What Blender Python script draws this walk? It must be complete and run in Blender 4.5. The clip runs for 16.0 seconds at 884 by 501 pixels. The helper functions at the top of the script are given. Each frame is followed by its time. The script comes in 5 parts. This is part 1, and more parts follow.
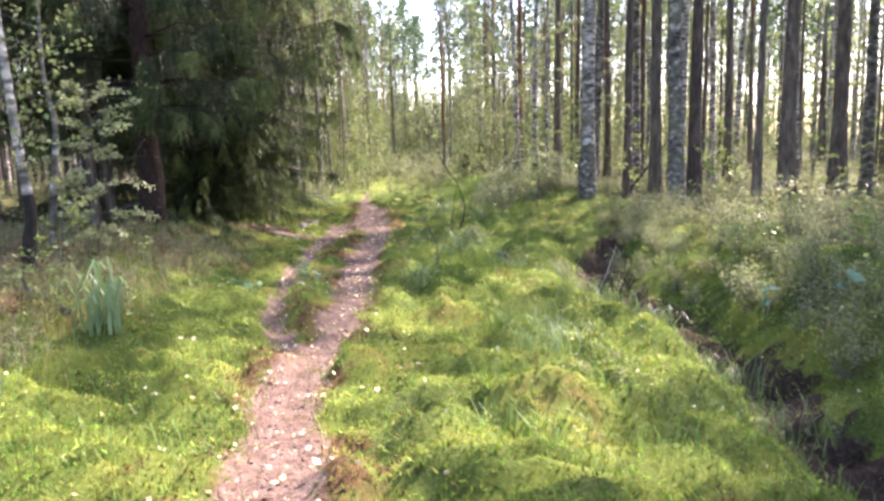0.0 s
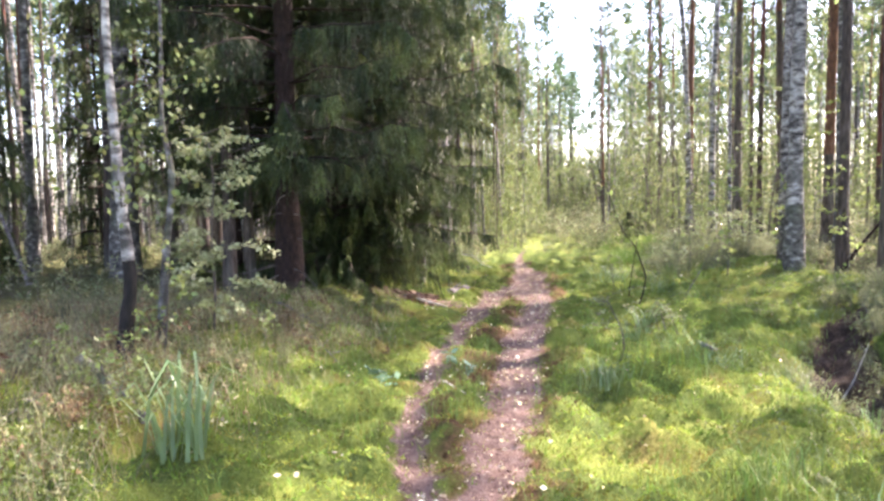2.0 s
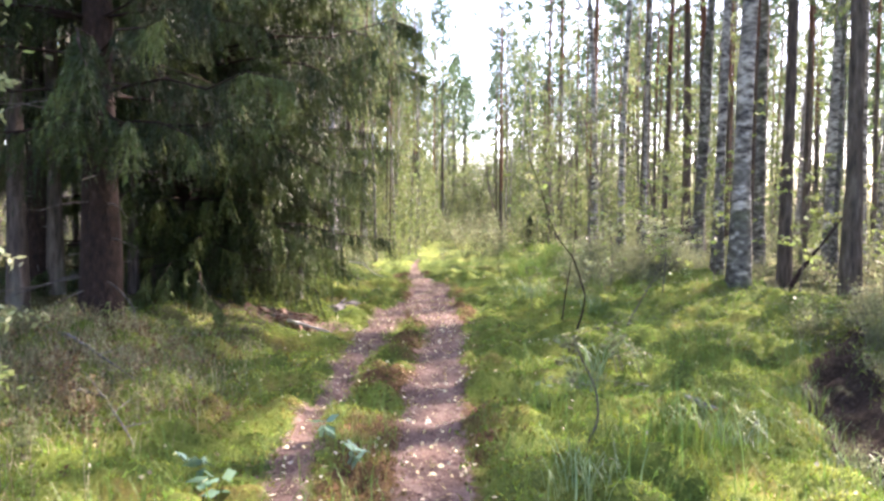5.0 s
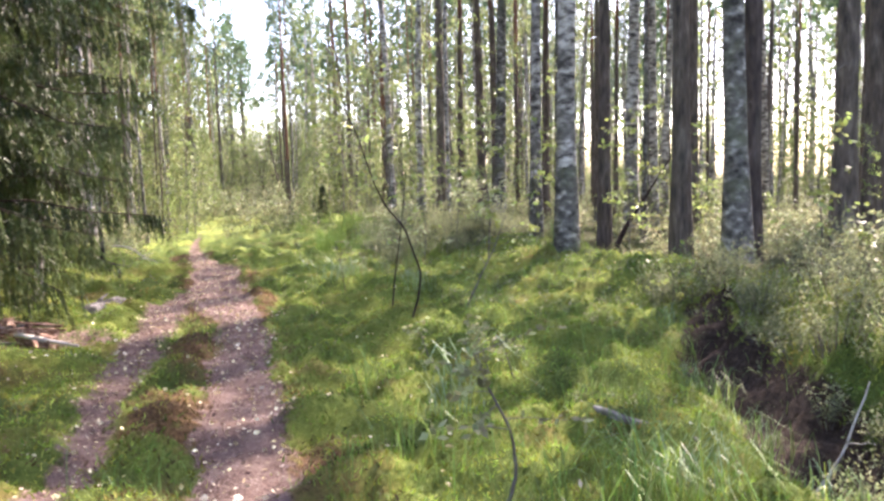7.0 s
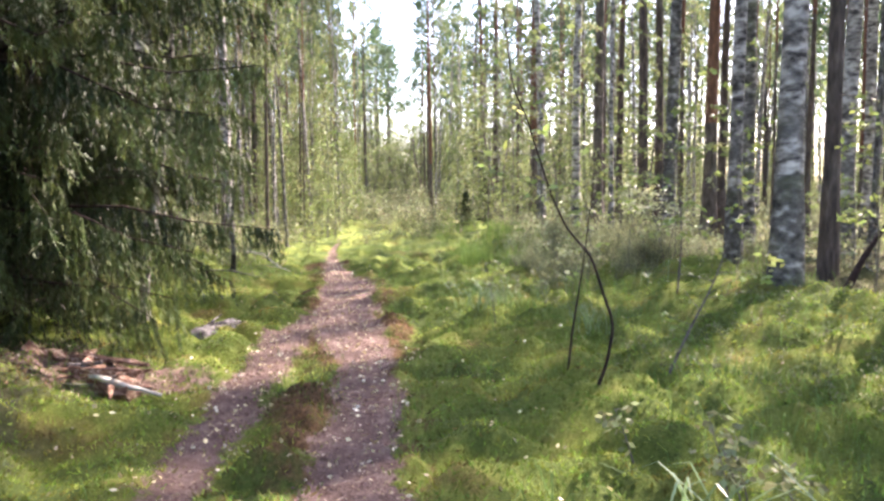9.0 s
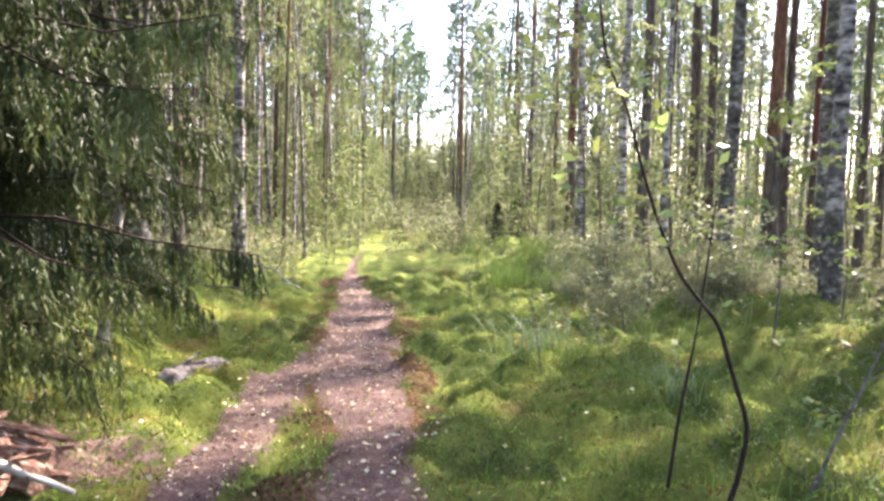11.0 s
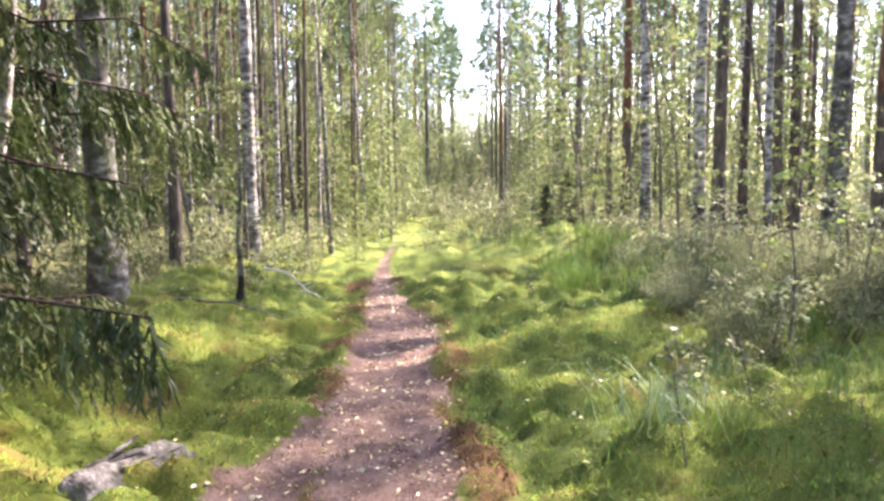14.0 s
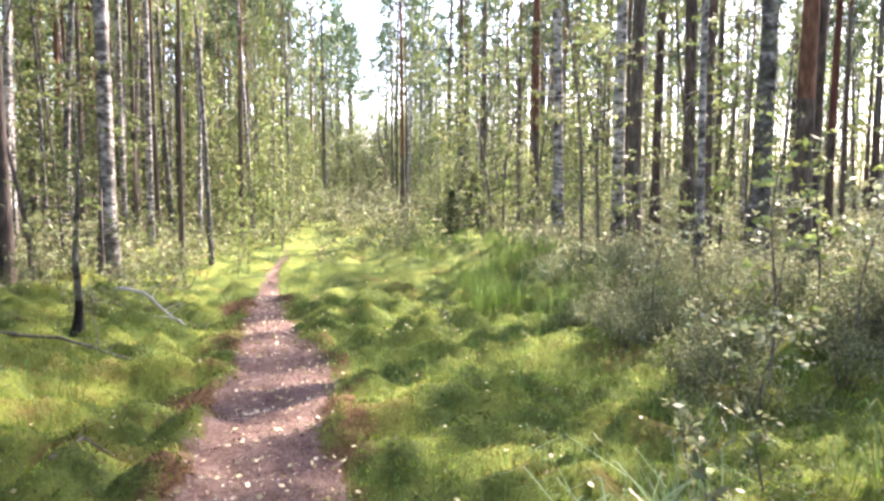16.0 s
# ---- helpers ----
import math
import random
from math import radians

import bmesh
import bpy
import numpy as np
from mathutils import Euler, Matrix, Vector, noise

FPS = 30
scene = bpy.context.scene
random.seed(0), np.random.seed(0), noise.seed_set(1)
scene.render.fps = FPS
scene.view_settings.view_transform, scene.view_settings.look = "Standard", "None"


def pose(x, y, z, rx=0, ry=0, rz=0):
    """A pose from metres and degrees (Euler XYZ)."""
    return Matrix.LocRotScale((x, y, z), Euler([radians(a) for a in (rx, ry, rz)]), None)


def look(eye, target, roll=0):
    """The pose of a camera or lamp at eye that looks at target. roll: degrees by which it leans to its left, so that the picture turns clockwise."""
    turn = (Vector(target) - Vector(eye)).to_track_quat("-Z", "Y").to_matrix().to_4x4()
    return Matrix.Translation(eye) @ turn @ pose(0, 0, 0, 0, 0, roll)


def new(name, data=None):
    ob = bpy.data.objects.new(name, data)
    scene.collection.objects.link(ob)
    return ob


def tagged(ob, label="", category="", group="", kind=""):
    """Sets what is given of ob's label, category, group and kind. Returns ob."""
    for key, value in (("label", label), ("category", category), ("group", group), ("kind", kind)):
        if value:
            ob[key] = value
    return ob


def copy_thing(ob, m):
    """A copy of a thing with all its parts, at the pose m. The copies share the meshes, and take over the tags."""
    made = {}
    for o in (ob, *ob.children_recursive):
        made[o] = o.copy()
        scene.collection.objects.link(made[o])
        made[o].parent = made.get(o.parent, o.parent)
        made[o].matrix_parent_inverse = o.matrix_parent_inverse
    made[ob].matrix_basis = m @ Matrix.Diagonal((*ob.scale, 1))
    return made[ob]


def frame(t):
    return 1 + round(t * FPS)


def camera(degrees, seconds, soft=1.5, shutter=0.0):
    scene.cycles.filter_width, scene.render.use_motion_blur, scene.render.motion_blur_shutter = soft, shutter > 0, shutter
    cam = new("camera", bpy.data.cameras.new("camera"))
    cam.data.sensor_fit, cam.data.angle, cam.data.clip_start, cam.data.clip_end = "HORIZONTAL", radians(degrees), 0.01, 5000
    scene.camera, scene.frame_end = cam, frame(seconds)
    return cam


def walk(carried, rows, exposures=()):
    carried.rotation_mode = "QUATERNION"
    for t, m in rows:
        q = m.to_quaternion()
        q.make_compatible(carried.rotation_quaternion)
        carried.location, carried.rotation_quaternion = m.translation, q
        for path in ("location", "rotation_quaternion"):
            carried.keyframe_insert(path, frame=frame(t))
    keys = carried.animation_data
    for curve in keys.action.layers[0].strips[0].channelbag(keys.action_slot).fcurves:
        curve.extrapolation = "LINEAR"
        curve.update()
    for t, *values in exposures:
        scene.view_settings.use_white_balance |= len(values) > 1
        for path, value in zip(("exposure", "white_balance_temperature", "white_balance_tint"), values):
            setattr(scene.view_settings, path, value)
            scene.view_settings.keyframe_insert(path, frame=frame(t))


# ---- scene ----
cam = camera(62.1, 16.0, soft=2.8, shutter=0.15)
METRES, EYE, TILT, LEAN, TURN = 15.3, 1.5, 0.0, 0.0, 0.0
EXPOSURE, SKY, SUN, TINT, KELVIN = 2.68, 0.15, 5.0, 26, 6320
ROWS = [
    (0.0, 0.0, 0.0, 0.0, -0.19, -7.96, 1.39),
    (0.5, -0.0087, 0.032, 0.0003, 6.15, -6.6, 1.38),
    (1.0, -0.0158, 0.0666, 0.0009, 15.58, -6.55, -0.47),
    (1.5, -0.0206, 0.098, 0.0003, 17.57, -6.01, 0.44),
    (2.0, -0.0246, 0.1307, 0.0031, 11.49, -3.41, 0.86),
    (2.5, -0.0335, 0.163, 0.0005, 15.95, -4.1, 0.69),
    (3.0, -0.0395, 0.1909, 0.0007, 22.24, -3.03, 1.09),
    (3.5, -0.0452, 0.2201, 0.0002, 21.22, -3.45, 0.28),
    (4.0, -0.0498, 0.2511, -0.0026, 11.99, -3.49, 1.08),
    (4.5, -0.0505, 0.2874, -0.0034, 8.17, -3.45, 0.18),
    (5.0, -0.055, 0.3167, -0.0062, 2.99, -2.95, -0.51),
    (7.5, -0.0684, 0.4804, -0.0126, -14.6, -5.66, 1.61),
    (8.0, -0.065, 0.5158, -0.0126, -7.74, -5.13, 0.02),
    (8.5, -0.0636, 0.5503, -0.0111, -6.5, -6.72, -0.19),
    (9.0, -0.0636, 0.5837, -0.0098, -2.84, -4.77, 0.43),
    (11.5, -0.0638, 0.7293, -0.0051, -0.55, -4.09, -1.13),
    (12.0, -0.0685, 0.7603, -0.0042, -0.78, -4.48, 0.13),
    (12.5, -0.0751, 0.7867, -0.0052, 2.62, -4.88, -0.29),
    (13.0, -0.0767, 0.8188, -0.0026, 6.18, -4.09, -0.7),
    (13.5, -0.0755, 0.846, -0.0047, 6.66, -4.4, -1.55),
    (14.0, -0.0761, 0.8745, -0.0065, 1.99, -5.37, 0.55),
    (14.5, -0.0765, 0.9032, -0.0078, -1.7, -4.6, 0.62),
    (15.0, -0.0731, 0.9318, -0.006, -5.24, -4.98, 0.59),
    (15.5, -0.0716, 0.9595, -0.0078, -5.23, -4.96, -1.32),
    (16.0, -0.0775, 0.9885, -0.0072, -5.86, -5.08, -0.21),
]
walk(cam, [(t, pose(0, 0, EYE, TILT, LEAN, TURN) @ pose(METRES * x, METRES * y, METRES * z, 90 + pitch, roll, yaw)) for t, x, y, z, yaw, pitch, roll in ROWS],
     exposures=[(t, EXPOSURE + e, KELVIN, TINT) for t, e in ((0.0, -0.16), (1.5, 0.04), (3.5, 0.12), (5.0, -0.04), (9.0, -0.06), (11.5, 0.02), (14.0, 0.1), (16.0, 0.02))])

# ---- daylight: low autumn sun ahead on the right, bright hazy sky ----
SUN_AZ, SUN_EL = 50.0, 46.0
world = bpy.data.worlds.new("sky")
scene.world = world
world.use_nodes = True
wn = world.node_tree
sky = wn.nodes.new("ShaderNodeTexSky")
sky.sky_type, sky.sun_disc = "NISHITA", False
sky.sun_elevation, sky.sun_rotation = radians(SUN_EL), radians(SUN_AZ)
sky.dust_density, sky.air_density, sky.ozone_density = 2.0, 1.0, 0.5
back = wn.nodes["Background"]
back.inputs[1].default_value = SKY
wn.links.new(sky.outputs[0], back.inputs[0])
sun = new("sun", bpy.data.lights.new("sun", "SUN"))
sun.data.energy, sun.data.angle, sun.data.color = SUN, radians(1.0), (1.0, 0.9, 0.74)
sun_dir = Vector((math.sin(radians(SUN_AZ)) * math.cos(radians(SUN_EL)), math.cos(radians(SUN_AZ)) * math.cos(radians(SUN_EL)), math.sin(radians(SUN_EL))))
sun.matrix_world = look(sun_dir * 60, (0, 0, 0))


# ---- materials ----
def mat(name, stops, scale=8.0, detail=6.0, rough=0.85, bump=0.0, bump_scale=40.0, stretch=(1, 1, 1), second=None, per="", spread=0.25,
        trans=0.0, spec=0.3, distort=0.0, grain=0.55):
    """Noise through a colour ramp, an optional second noise of stains, random shift per object or per island, bump, and light passing through thin leaves."""
    m = bpy.data.materials.new(name)
    m.use_nodes = True
    nt = m.node_tree
    n, li = nt.nodes, nt.links
    b = n["Principled BSDF"]
    tc = n.new("ShaderNodeTexCoord")
    mp = n.new("ShaderNodeMapping")
    mp.inputs["Scale"].default_value = stretch
    li.new(tc.outputs["Object"], mp.inputs[0])
    nz = n.new("ShaderNodeTexNoise")
    nz.inputs["Scale"].default_value, nz.inputs["Detail"].default_value, nz.inputs["Distortion"].default_value = scale, detail, distort
    nz.inputs["Roughness"].default_value = grain
    li.new(mp.outputs[0], nz.inputs["Vector"])
    rp = n.new("ShaderNodeValToRGB")
    for i, (p, c) in enumerate(stops):
        e = rp.color_ramp.elements[i] if i < 2 else rp.color_ramp.elements.new(p)
        e.position, e.color = p, (*c, 1)
    li.new(nz.outputs[0], rp.inputs[0])
    col = rp.outputs[0]
    if second:
        sc, lo, hi, c2 = second
        nz2 = n.new("ShaderNodeTexNoise")
        nz2.inputs["Scale"].default_value, nz2.inputs["Detail"].default_value = sc, 3
        li.new(mp.outputs[0], nz2.inputs["Vector"])
        mr = n.new("ShaderNodeMapRange")
        mr.inputs[1].default_value, mr.inputs[2].default_value = lo, hi
        li.new(nz2.outputs[0], mr.inputs[0])
        mx = n.new("ShaderNodeMix")
        mx.data_type = "RGBA"
        li.new(mr.outputs[0], mx.inputs[0])
        li.new(col, mx.inputs[6])
        mx.inputs[7].default_value = (*c2, 1)
        col = mx.outputs[2]
    if per:
        src = n.new("ShaderNodeNewGeometry").outputs["Random Per Island"] if per == "island" else n.new("ShaderNodeObjectInfo").outputs["Random"]
        mr = n.new("ShaderNodeMapRange")
        mr.inputs[3].default_value, mr.inputs[4].default_value = 1 - spread, 1 + spread
        li.new(src, mr.inputs[0])
        hs = n.new("ShaderNodeHueSaturation")
        li.new(mr.outputs[0], hs.inputs["Value"])
        mr2 = n.new("ShaderNodeMapRange")
        mr2.inputs[3].default_value, mr2.inputs[4].default_value = 0.5 - 0.08 * spread, 0.5 + 0.08 * spread
        li.new(src, mr2.inputs[0])
        li.new(mr2.outputs[0], hs.inputs["Hue"])
        li.new(col, hs.inputs["Color"])
        col = hs.outputs[0]
    li.new(col, b.inputs["Base Color"])
    b.inputs["Roughness"].default_value = rough
    b.inputs["Specular IOR Level"].default_value = spec
    if bump:
        bn = n.new("ShaderNodeTexNoise")
        bn.inputs["Scale"].default_value, bn.inputs["Detail"].default_value = bump_scale, 5
        li.new(mp.outputs[0], bn.inputs["Vector"])
        bp = n.new("ShaderNodeBump")
        bp.inputs["Strength"].default_value, bp.inputs["Distance"].default_value = bump, 0.02
        li.new(bn.outputs[0], bp.inputs["Height"])
        li.new(bp.outputs[0], b.inputs["Normal"])
    if trans:
        tr = n.new("ShaderNodeBsdfTranslucent")
        li.new(col, tr.inputs[0])
        ms = n.new("ShaderNodeMixShader")
        ms.inputs[0].default_value = trans
        li.new(b.outputs[0], ms.inputs[1])
        li.new(tr.outputs[0], ms.inputs[2])
        li.new(ms.outputs[0], n["Material Output"].inputs[0])
    return m


M_PINE = mat("pine_bark", [(0.3, (0.035, 0.029, 0.026)), (0.55, (0.105, 0.083, 0.07)), (0.8, (0.21, 0.175, 0.15))], 14, 7, 0.95, 0.9, 22, (1, 1, 0.25), (1.2, 0.5, 0.75, (0.2, 0.21, 0.17)), "object", 0.2)
M_RED = mat("red_pine_bark", [(0.3, (0.06, 0.03, 0.022)), (0.55, (0.16, 0.075, 0.05)), (0.8, (0.28, 0.15, 0.1))], 12, 7, 0.9, 0.7, 24, (1, 1, 0.3), None, "object", 0.2)
M_BIRCH = mat("birch_bark", [(0.36, (0.035, 0.03, 0.028)), (0.48, (0.22, 0.2, 0.18)), (0.58, (0.46, 0.43, 0.39)), (0.8, (0.72, 0.69, 0.64))], 6.5, 8, 0.75, 0.6, 18, (1, 1, 1.9), (1.1, 0.5, 0.66, (0.09, 0.085, 0.075)), "object", 0.12)
M_BIRCHD = mat("rough_birch_bark", [(0.35, (0.03, 0.027, 0.025)), (0.55, (0.15, 0.14, 0.125)), (0.72, (0.5, 0.48, 0.45))], 7, 6, 0.9, 0.8, 18, (1, 1, 1.4), (1.5, 0.5, 0.7, (0.12, 0.13, 0.08)), "object", 0.15)
M_SPBARK = mat("spruce_bark", [(0.3, (0.014, 0.009, 0.008)), (0.6, (0.038, 0.023, 0.018)), (0.8, (0.08, 0.055, 0.045))], 20, 6, 0.95, 0.9, 30, (1, 1, 0.5), None, "object", 0.15)
M_TWIG = mat("twig_bark", [(0.3, (0.06, 0.05, 0.042)), (0.7, (0.17, 0.15, 0.13))], 20, 4, 0.9, 0.3, 60, (1, 1, 1), None, "object", 0.2)
M_DEAD = mat("grey_dead_wood", [(0.3, (0.06, 0.05, 0.045)), (0.55, (0.17, 0.15, 0.14)), (0.75, (0.34, 0.31, 0.29))], 18, 6, 0.9, 0.8, 40, (1, 0.3, 1), (3, 0.5, 0.7, (0.12, 0.13, 0.07)))
M_SLAB = mat("dark_weathered_wood", [(0.3, (0.03, 0.026, 0.024)), (0.52, (0.1, 0.09, 0.085)), (0.72, (0.26, 0.24, 0.225))], 18, 7, 0.9, 0.9, 40, (1, 0.3, 1), (3, 0.5, 0.7, (0.07, 0.08, 0.04)))
M_PALE = mat("bleached_wood", [(0.3, (0.3, 0.27, 0.23)), (0.55, (0.5, 0.46, 0.4)), (0.75, (0.66, 0.62, 0.56))], 18, 6, 0.8, 0.5, 40, (1, 0.3, 1))
M_WOOD = mat("torn_pale_wood", [(0.3, (0.08, 0.04, 0.028)), (0.5, (0.19, 0.1, 0.065)), (0.68, (0.45, 0.35, 0.27))], 14, 6, 0.85, 0.6, 50, (1, 4, 4))
M_SPN = mat("spruce_needles", [(0.35, (0.018, 0.03, 0.012)), (0.52, (0.036, 0.054, 0.019)), (0.68, (0.085, 0.105, 0.036))], 1.6, 4, 0.55, per="island", spread=0.5, trans=0.22, second=(2.6, 0.56, 0.68, (0.05, 0.038, 0.022)))
# lighter copy of the needles for bough ends: sunlight put into the colour
M_SPLIT_SUN = mat("spruce_sunlit_tips", [(0.35, (0.035, 0.052, 0.017)), (0.52, (0.075, 0.1, 0.03)), (0.68, (0.17, 0.2, 0.06))], 1.6, 4, 0.55, per="island", spread=0.4, trans=0.28)
M_PNN = mat("pine_needles", [(0.3, (0.05, 0.085, 0.04)), (0.7, (0.11, 0.16, 0.075))], 1.5, 3, 0.6, per="island", spread=0.35, trans=0.3)
M_BLEAF = mat("birch_leaves", [(0.3, (0.10, 0.14, 0.035)), (0.55, (0.2, 0.235, 0.095)), (0.75, (0.35, 0.335, 0.16))], 1.2, 3, 0.5, per="island", spread=0.35, trans=0.5)
M_SLEAF = mat("sapling_leaves", [(0.3, (0.13, 0.18, 0.045)), (0.55, (0.25, 0.31, 0.09)), (0.75, (0.42, 0.42, 0.17))], 3, 3, 0.42, per="island", spread=0.3, trans=0.45, spec=0.5)
M_SHRUB = mat("shrub_leaves", [(0.32, (0.11, 0.125, 0.06)), (0.5, (0.21, 0.23, 0.115)), (0.68, (0.36, 0.33, 0.2))], 2.0, 4, 0.5, per="island", spread=0.45, trans=0.5, spec=0.3)
M_GRASS = mat("grass_blades", [(0.3, (0.085, 0.145, 0.03)), (0.6, (0.17, 0.25, 0.05)), (0.8, (0.34, 0.36, 0.12))], 1.0, 3, 0.5, per="island", spread=0.35, trans=0.4, spec=0.4)
M_SEDGE = mat("sedge_blades", [(0.3, (0.11, 0.18, 0.075)), (0.7, (0.25, 0.33, 0.16))], 2.0, 3, 0.4, per="island", spread=0.3, trans=0.35, spec=0.5)
M_TUFT = mat("moss_tufts", [(0.37, (0.035, 0.06, 0.012)), (0.45, (0.12, 0.17, 0.022)), (0.53, (0.24, 0.3, 0.042)), (0.62, (0.45, 0.47, 0.095))], 2.2, 8, 0.85, grain=0.72, per="island", spread=0.55, trans=0.3, second=(1.1, 0.58, 0.7, (0.21, 0.12, 0.035)))
M_RUST = mat("rusty_moss", [(0.35, (0.05, 0.032, 0.013)), (0.5, (0.13, 0.09, 0.03)), (0.65, (0.26, 0.2, 0.06))], 3, 6, 0.85, per="island", spread=0.5, trans=0.25)
M_BROWN = mat("withered_leaves", [(0.35, (0.08, 0.04, 0.022)), (0.5, (0.2, 0.12, 0.065)), (0.65, (0.38, 0.27, 0.16))], 3, 4, 0.7, per="island", spread=0.5, trans=0.25)
M_PALELEAF = mat("pale_rowan_leaves", [(0.3, (0.2, 0.23, 0.1)), (0.55, (0.34, 0.37, 0.19)), (0.75, (0.5, 0.5, 0.32))], 3, 3, 0.4, per="island", spread=0.3, trans=0.4, spec=0.5)
M_BLUE = mat("bluish_leaves", [(0.3, (0.10, 0.19, 0.12)), (0.7, (0.2, 0.31, 0.22))], 6, 3, 0.4, per="island", spread=0.2, trans=0.3, spec=0.5)
M_FALLEN = mat("fallen_leaves", [(0.3, (0.45, 0.33, 0.14)), (0.5, (0.62, 0.52, 0.3)), (0.7, (0.72, 0.66, 0.52))], 3.0, 2, 0.5, per="island", spread=0.35, trans=0.15, spec=0.5)
M_LITTER = mat("needle_litter", [(0.3, (0.11, 0.055, 0.036)), (0.5, (0.28, 0.18, 0.13)), (0.68, (0.55, 0.46, 0.38))], 9.0, 3, 0.8, per="island", spread=0.7)
M_PEAT = mat("peat", [(0.3, (0.012, 0.009, 0.007)), (0.7, (0.05, 0.035, 0.025))], 12, 6, 0.95, 0.8, 30)


def ground_material():
    """Moss, needle litter in the wheel ruts, dry brown forest floor and bare peat, by the shares stored on the ground's corners."""
    m = bpy.data.materials.new("mossy_ground")
    m.use_nodes = True
    n, li = m.node_tree.nodes, m.node_tree.links
    b = n["Principled BSDF"]
    tc = n.new("ShaderNodeTexCoord")

    def noise_ramp(scale, stops, detail=6, rough=0.6):
        nz = n.new("ShaderNodeTexNoise")
        nz.inputs["Scale"].default_value, nz.inputs["Detail"].default_value, nz.inputs["Roughness"].default_value = scale, detail, rough
        li.new(tc.outputs["Object"], nz.inputs["Vector"])
        rp = n.new("ShaderNodeValToRGB")
        for i, (p, c) in enumerate(stops):
            e = rp.color_ramp.elements[i] if i < 2 else rp.color_ramp.elements.new(p)
            e.position, e.color = p, (*c, 1)
        li.new(nz.outputs[0], rp.inputs[0])
        return rp.outputs[0]

    def mixed(fac, a, c):
        mx = n.new("ShaderNodeMix")
        mx.data_type = "RGBA"
        li.new(fac, mx.inputs[0])
        li.new(a, mx.inputs[6])
        li.new(c, mx.inputs[7])
        return mx.outputs[2]

    def share(name, wobble_scale=9.0, amount=0.5):
        at = n.new("ShaderNodeAttribute")
        at.attribute_name = name
        nz = n.new("ShaderNodeTexNoise")
        nz.inputs["Scale"].default_value, nz.inputs["Detail"].default_value = wobble_scale, 6
        li.new(tc.outputs["Object"], nz.inputs["Vector"])
        ad = n.new("ShaderNodeMath")
        ad.operation = "MULTIPLY_ADD"
        li.new(nz.outputs[0], ad.inputs[0])
        ad.inputs[1].default_value = amount * 2
        li.new(at.outputs["Fac"], ad.inputs[2])
        mr = n.new("ShaderNodeMapRange")
        mr.inputs[1].default_value, mr.inputs[2].default_value = 0.38 + amount, 0.62 + amount
        li.new(ad.outputs[0], mr.inputs[0])
        return mr.outputs[0]

    moss = noise_ramp(1.3, [(0.34, (0.022, 0.036, 0.01)), (0.46, (0.085, 0.115, 0.02)), (0.56, (0.18, 0.205, 0.035)), (0.68, (0.19, 0.11, 0.04))])
    fine = noise_ramp(45, [(0.34, (0.025, 0.035, 0.012)), (0.52, (0.1, 0.14, 0.026)), (0.72, (0.28, 0.29, 0.08))], 8, 0.7)
    half = n.new("ShaderNodeValue")
    half.outputs[0].default_value = 0.45
    green = mixed(half.outputs[0], moss, fine)
    litter = mixed(half.outputs[0], noise_ramp(60, [(0.34, (0.04, 0.025, 0.02)), (0.48, (0.14, 0.09, 0.072)), (0.6, (0.29, 0.21, 0.175)), (0.74, (0.58, 0.5, 0.44))], 8, 0.75),
                   noise_ramp(7, [(0.36, (0.06, 0.03, 0.022)), (0.52, (0.16, 0.1, 0.08)), (0.66, (0.28, 0.2, 0.17))]))
    dry = mixed(half.outputs[0], noise_ramp(18, [(0.34, (0.03, 0.03, 0.015)), (0.5, (0.08, 0.08, 0.035)), (0.66, (0.16, 0.15, 0.075))], 8, 0.7), noise_ramp(2.2, [(0.36, (0.045, 0.03, 0.018)), (0.5, (0.085, 0.095, 0.03)), (0.64, (0.15, 0.15, 0.05))]))
    peat = noise_ramp(25, [(0.3, (0.016, 0.011, 0.008)), (0.55, (0.05, 0.034, 0.024)), (0.75, (0.12, 0.085, 0.055))])
    col = mixed(share("dry", 3.0, 0.5), green, dry)
    rust = noise_ramp(30, [(0.32, (0.03, 0.018, 0.01)), (0.5, (0.105, 0.06, 0.028)), (0.68, (0.2, 0.125, 0.055))], 8, 0.7)
    col = mixed(share("rust", 8.0, 0.4), col, rust)
    col = mixed(share("path", 14.0, 0.6), col, litter)
    col = mixed(share("peat", 7.0, 0.9), col, peat)
    li.new(col, b.inputs["Base Color"])
    b.inputs["Roughness"].default_value, b.inputs["Specular IOR Level"].default_value = 0.95, 0.15
    bn = n.new("ShaderNodeTexNoise")
    bn.inputs["Scale"].default_value, bn.inputs["Detail"].default_value, bn.inputs["Roughness"].default_value = 55, 8, 0.75
    li.new(tc.outputs["Object"], bn.inputs["Vector"])
    bp = n.new("ShaderNodeBump")
    bp.inputs["Strength"].default_value, bp.inputs["Distance"].default_value = 0.9, 0.03
    li.new(bn.outputs[0], bp.inputs["Height"])
    li.new(bp.outputs[0], b.inputs["Normal"])
    return m


# ---- mesh helpers ----
rng = np.random.default_rng(7)


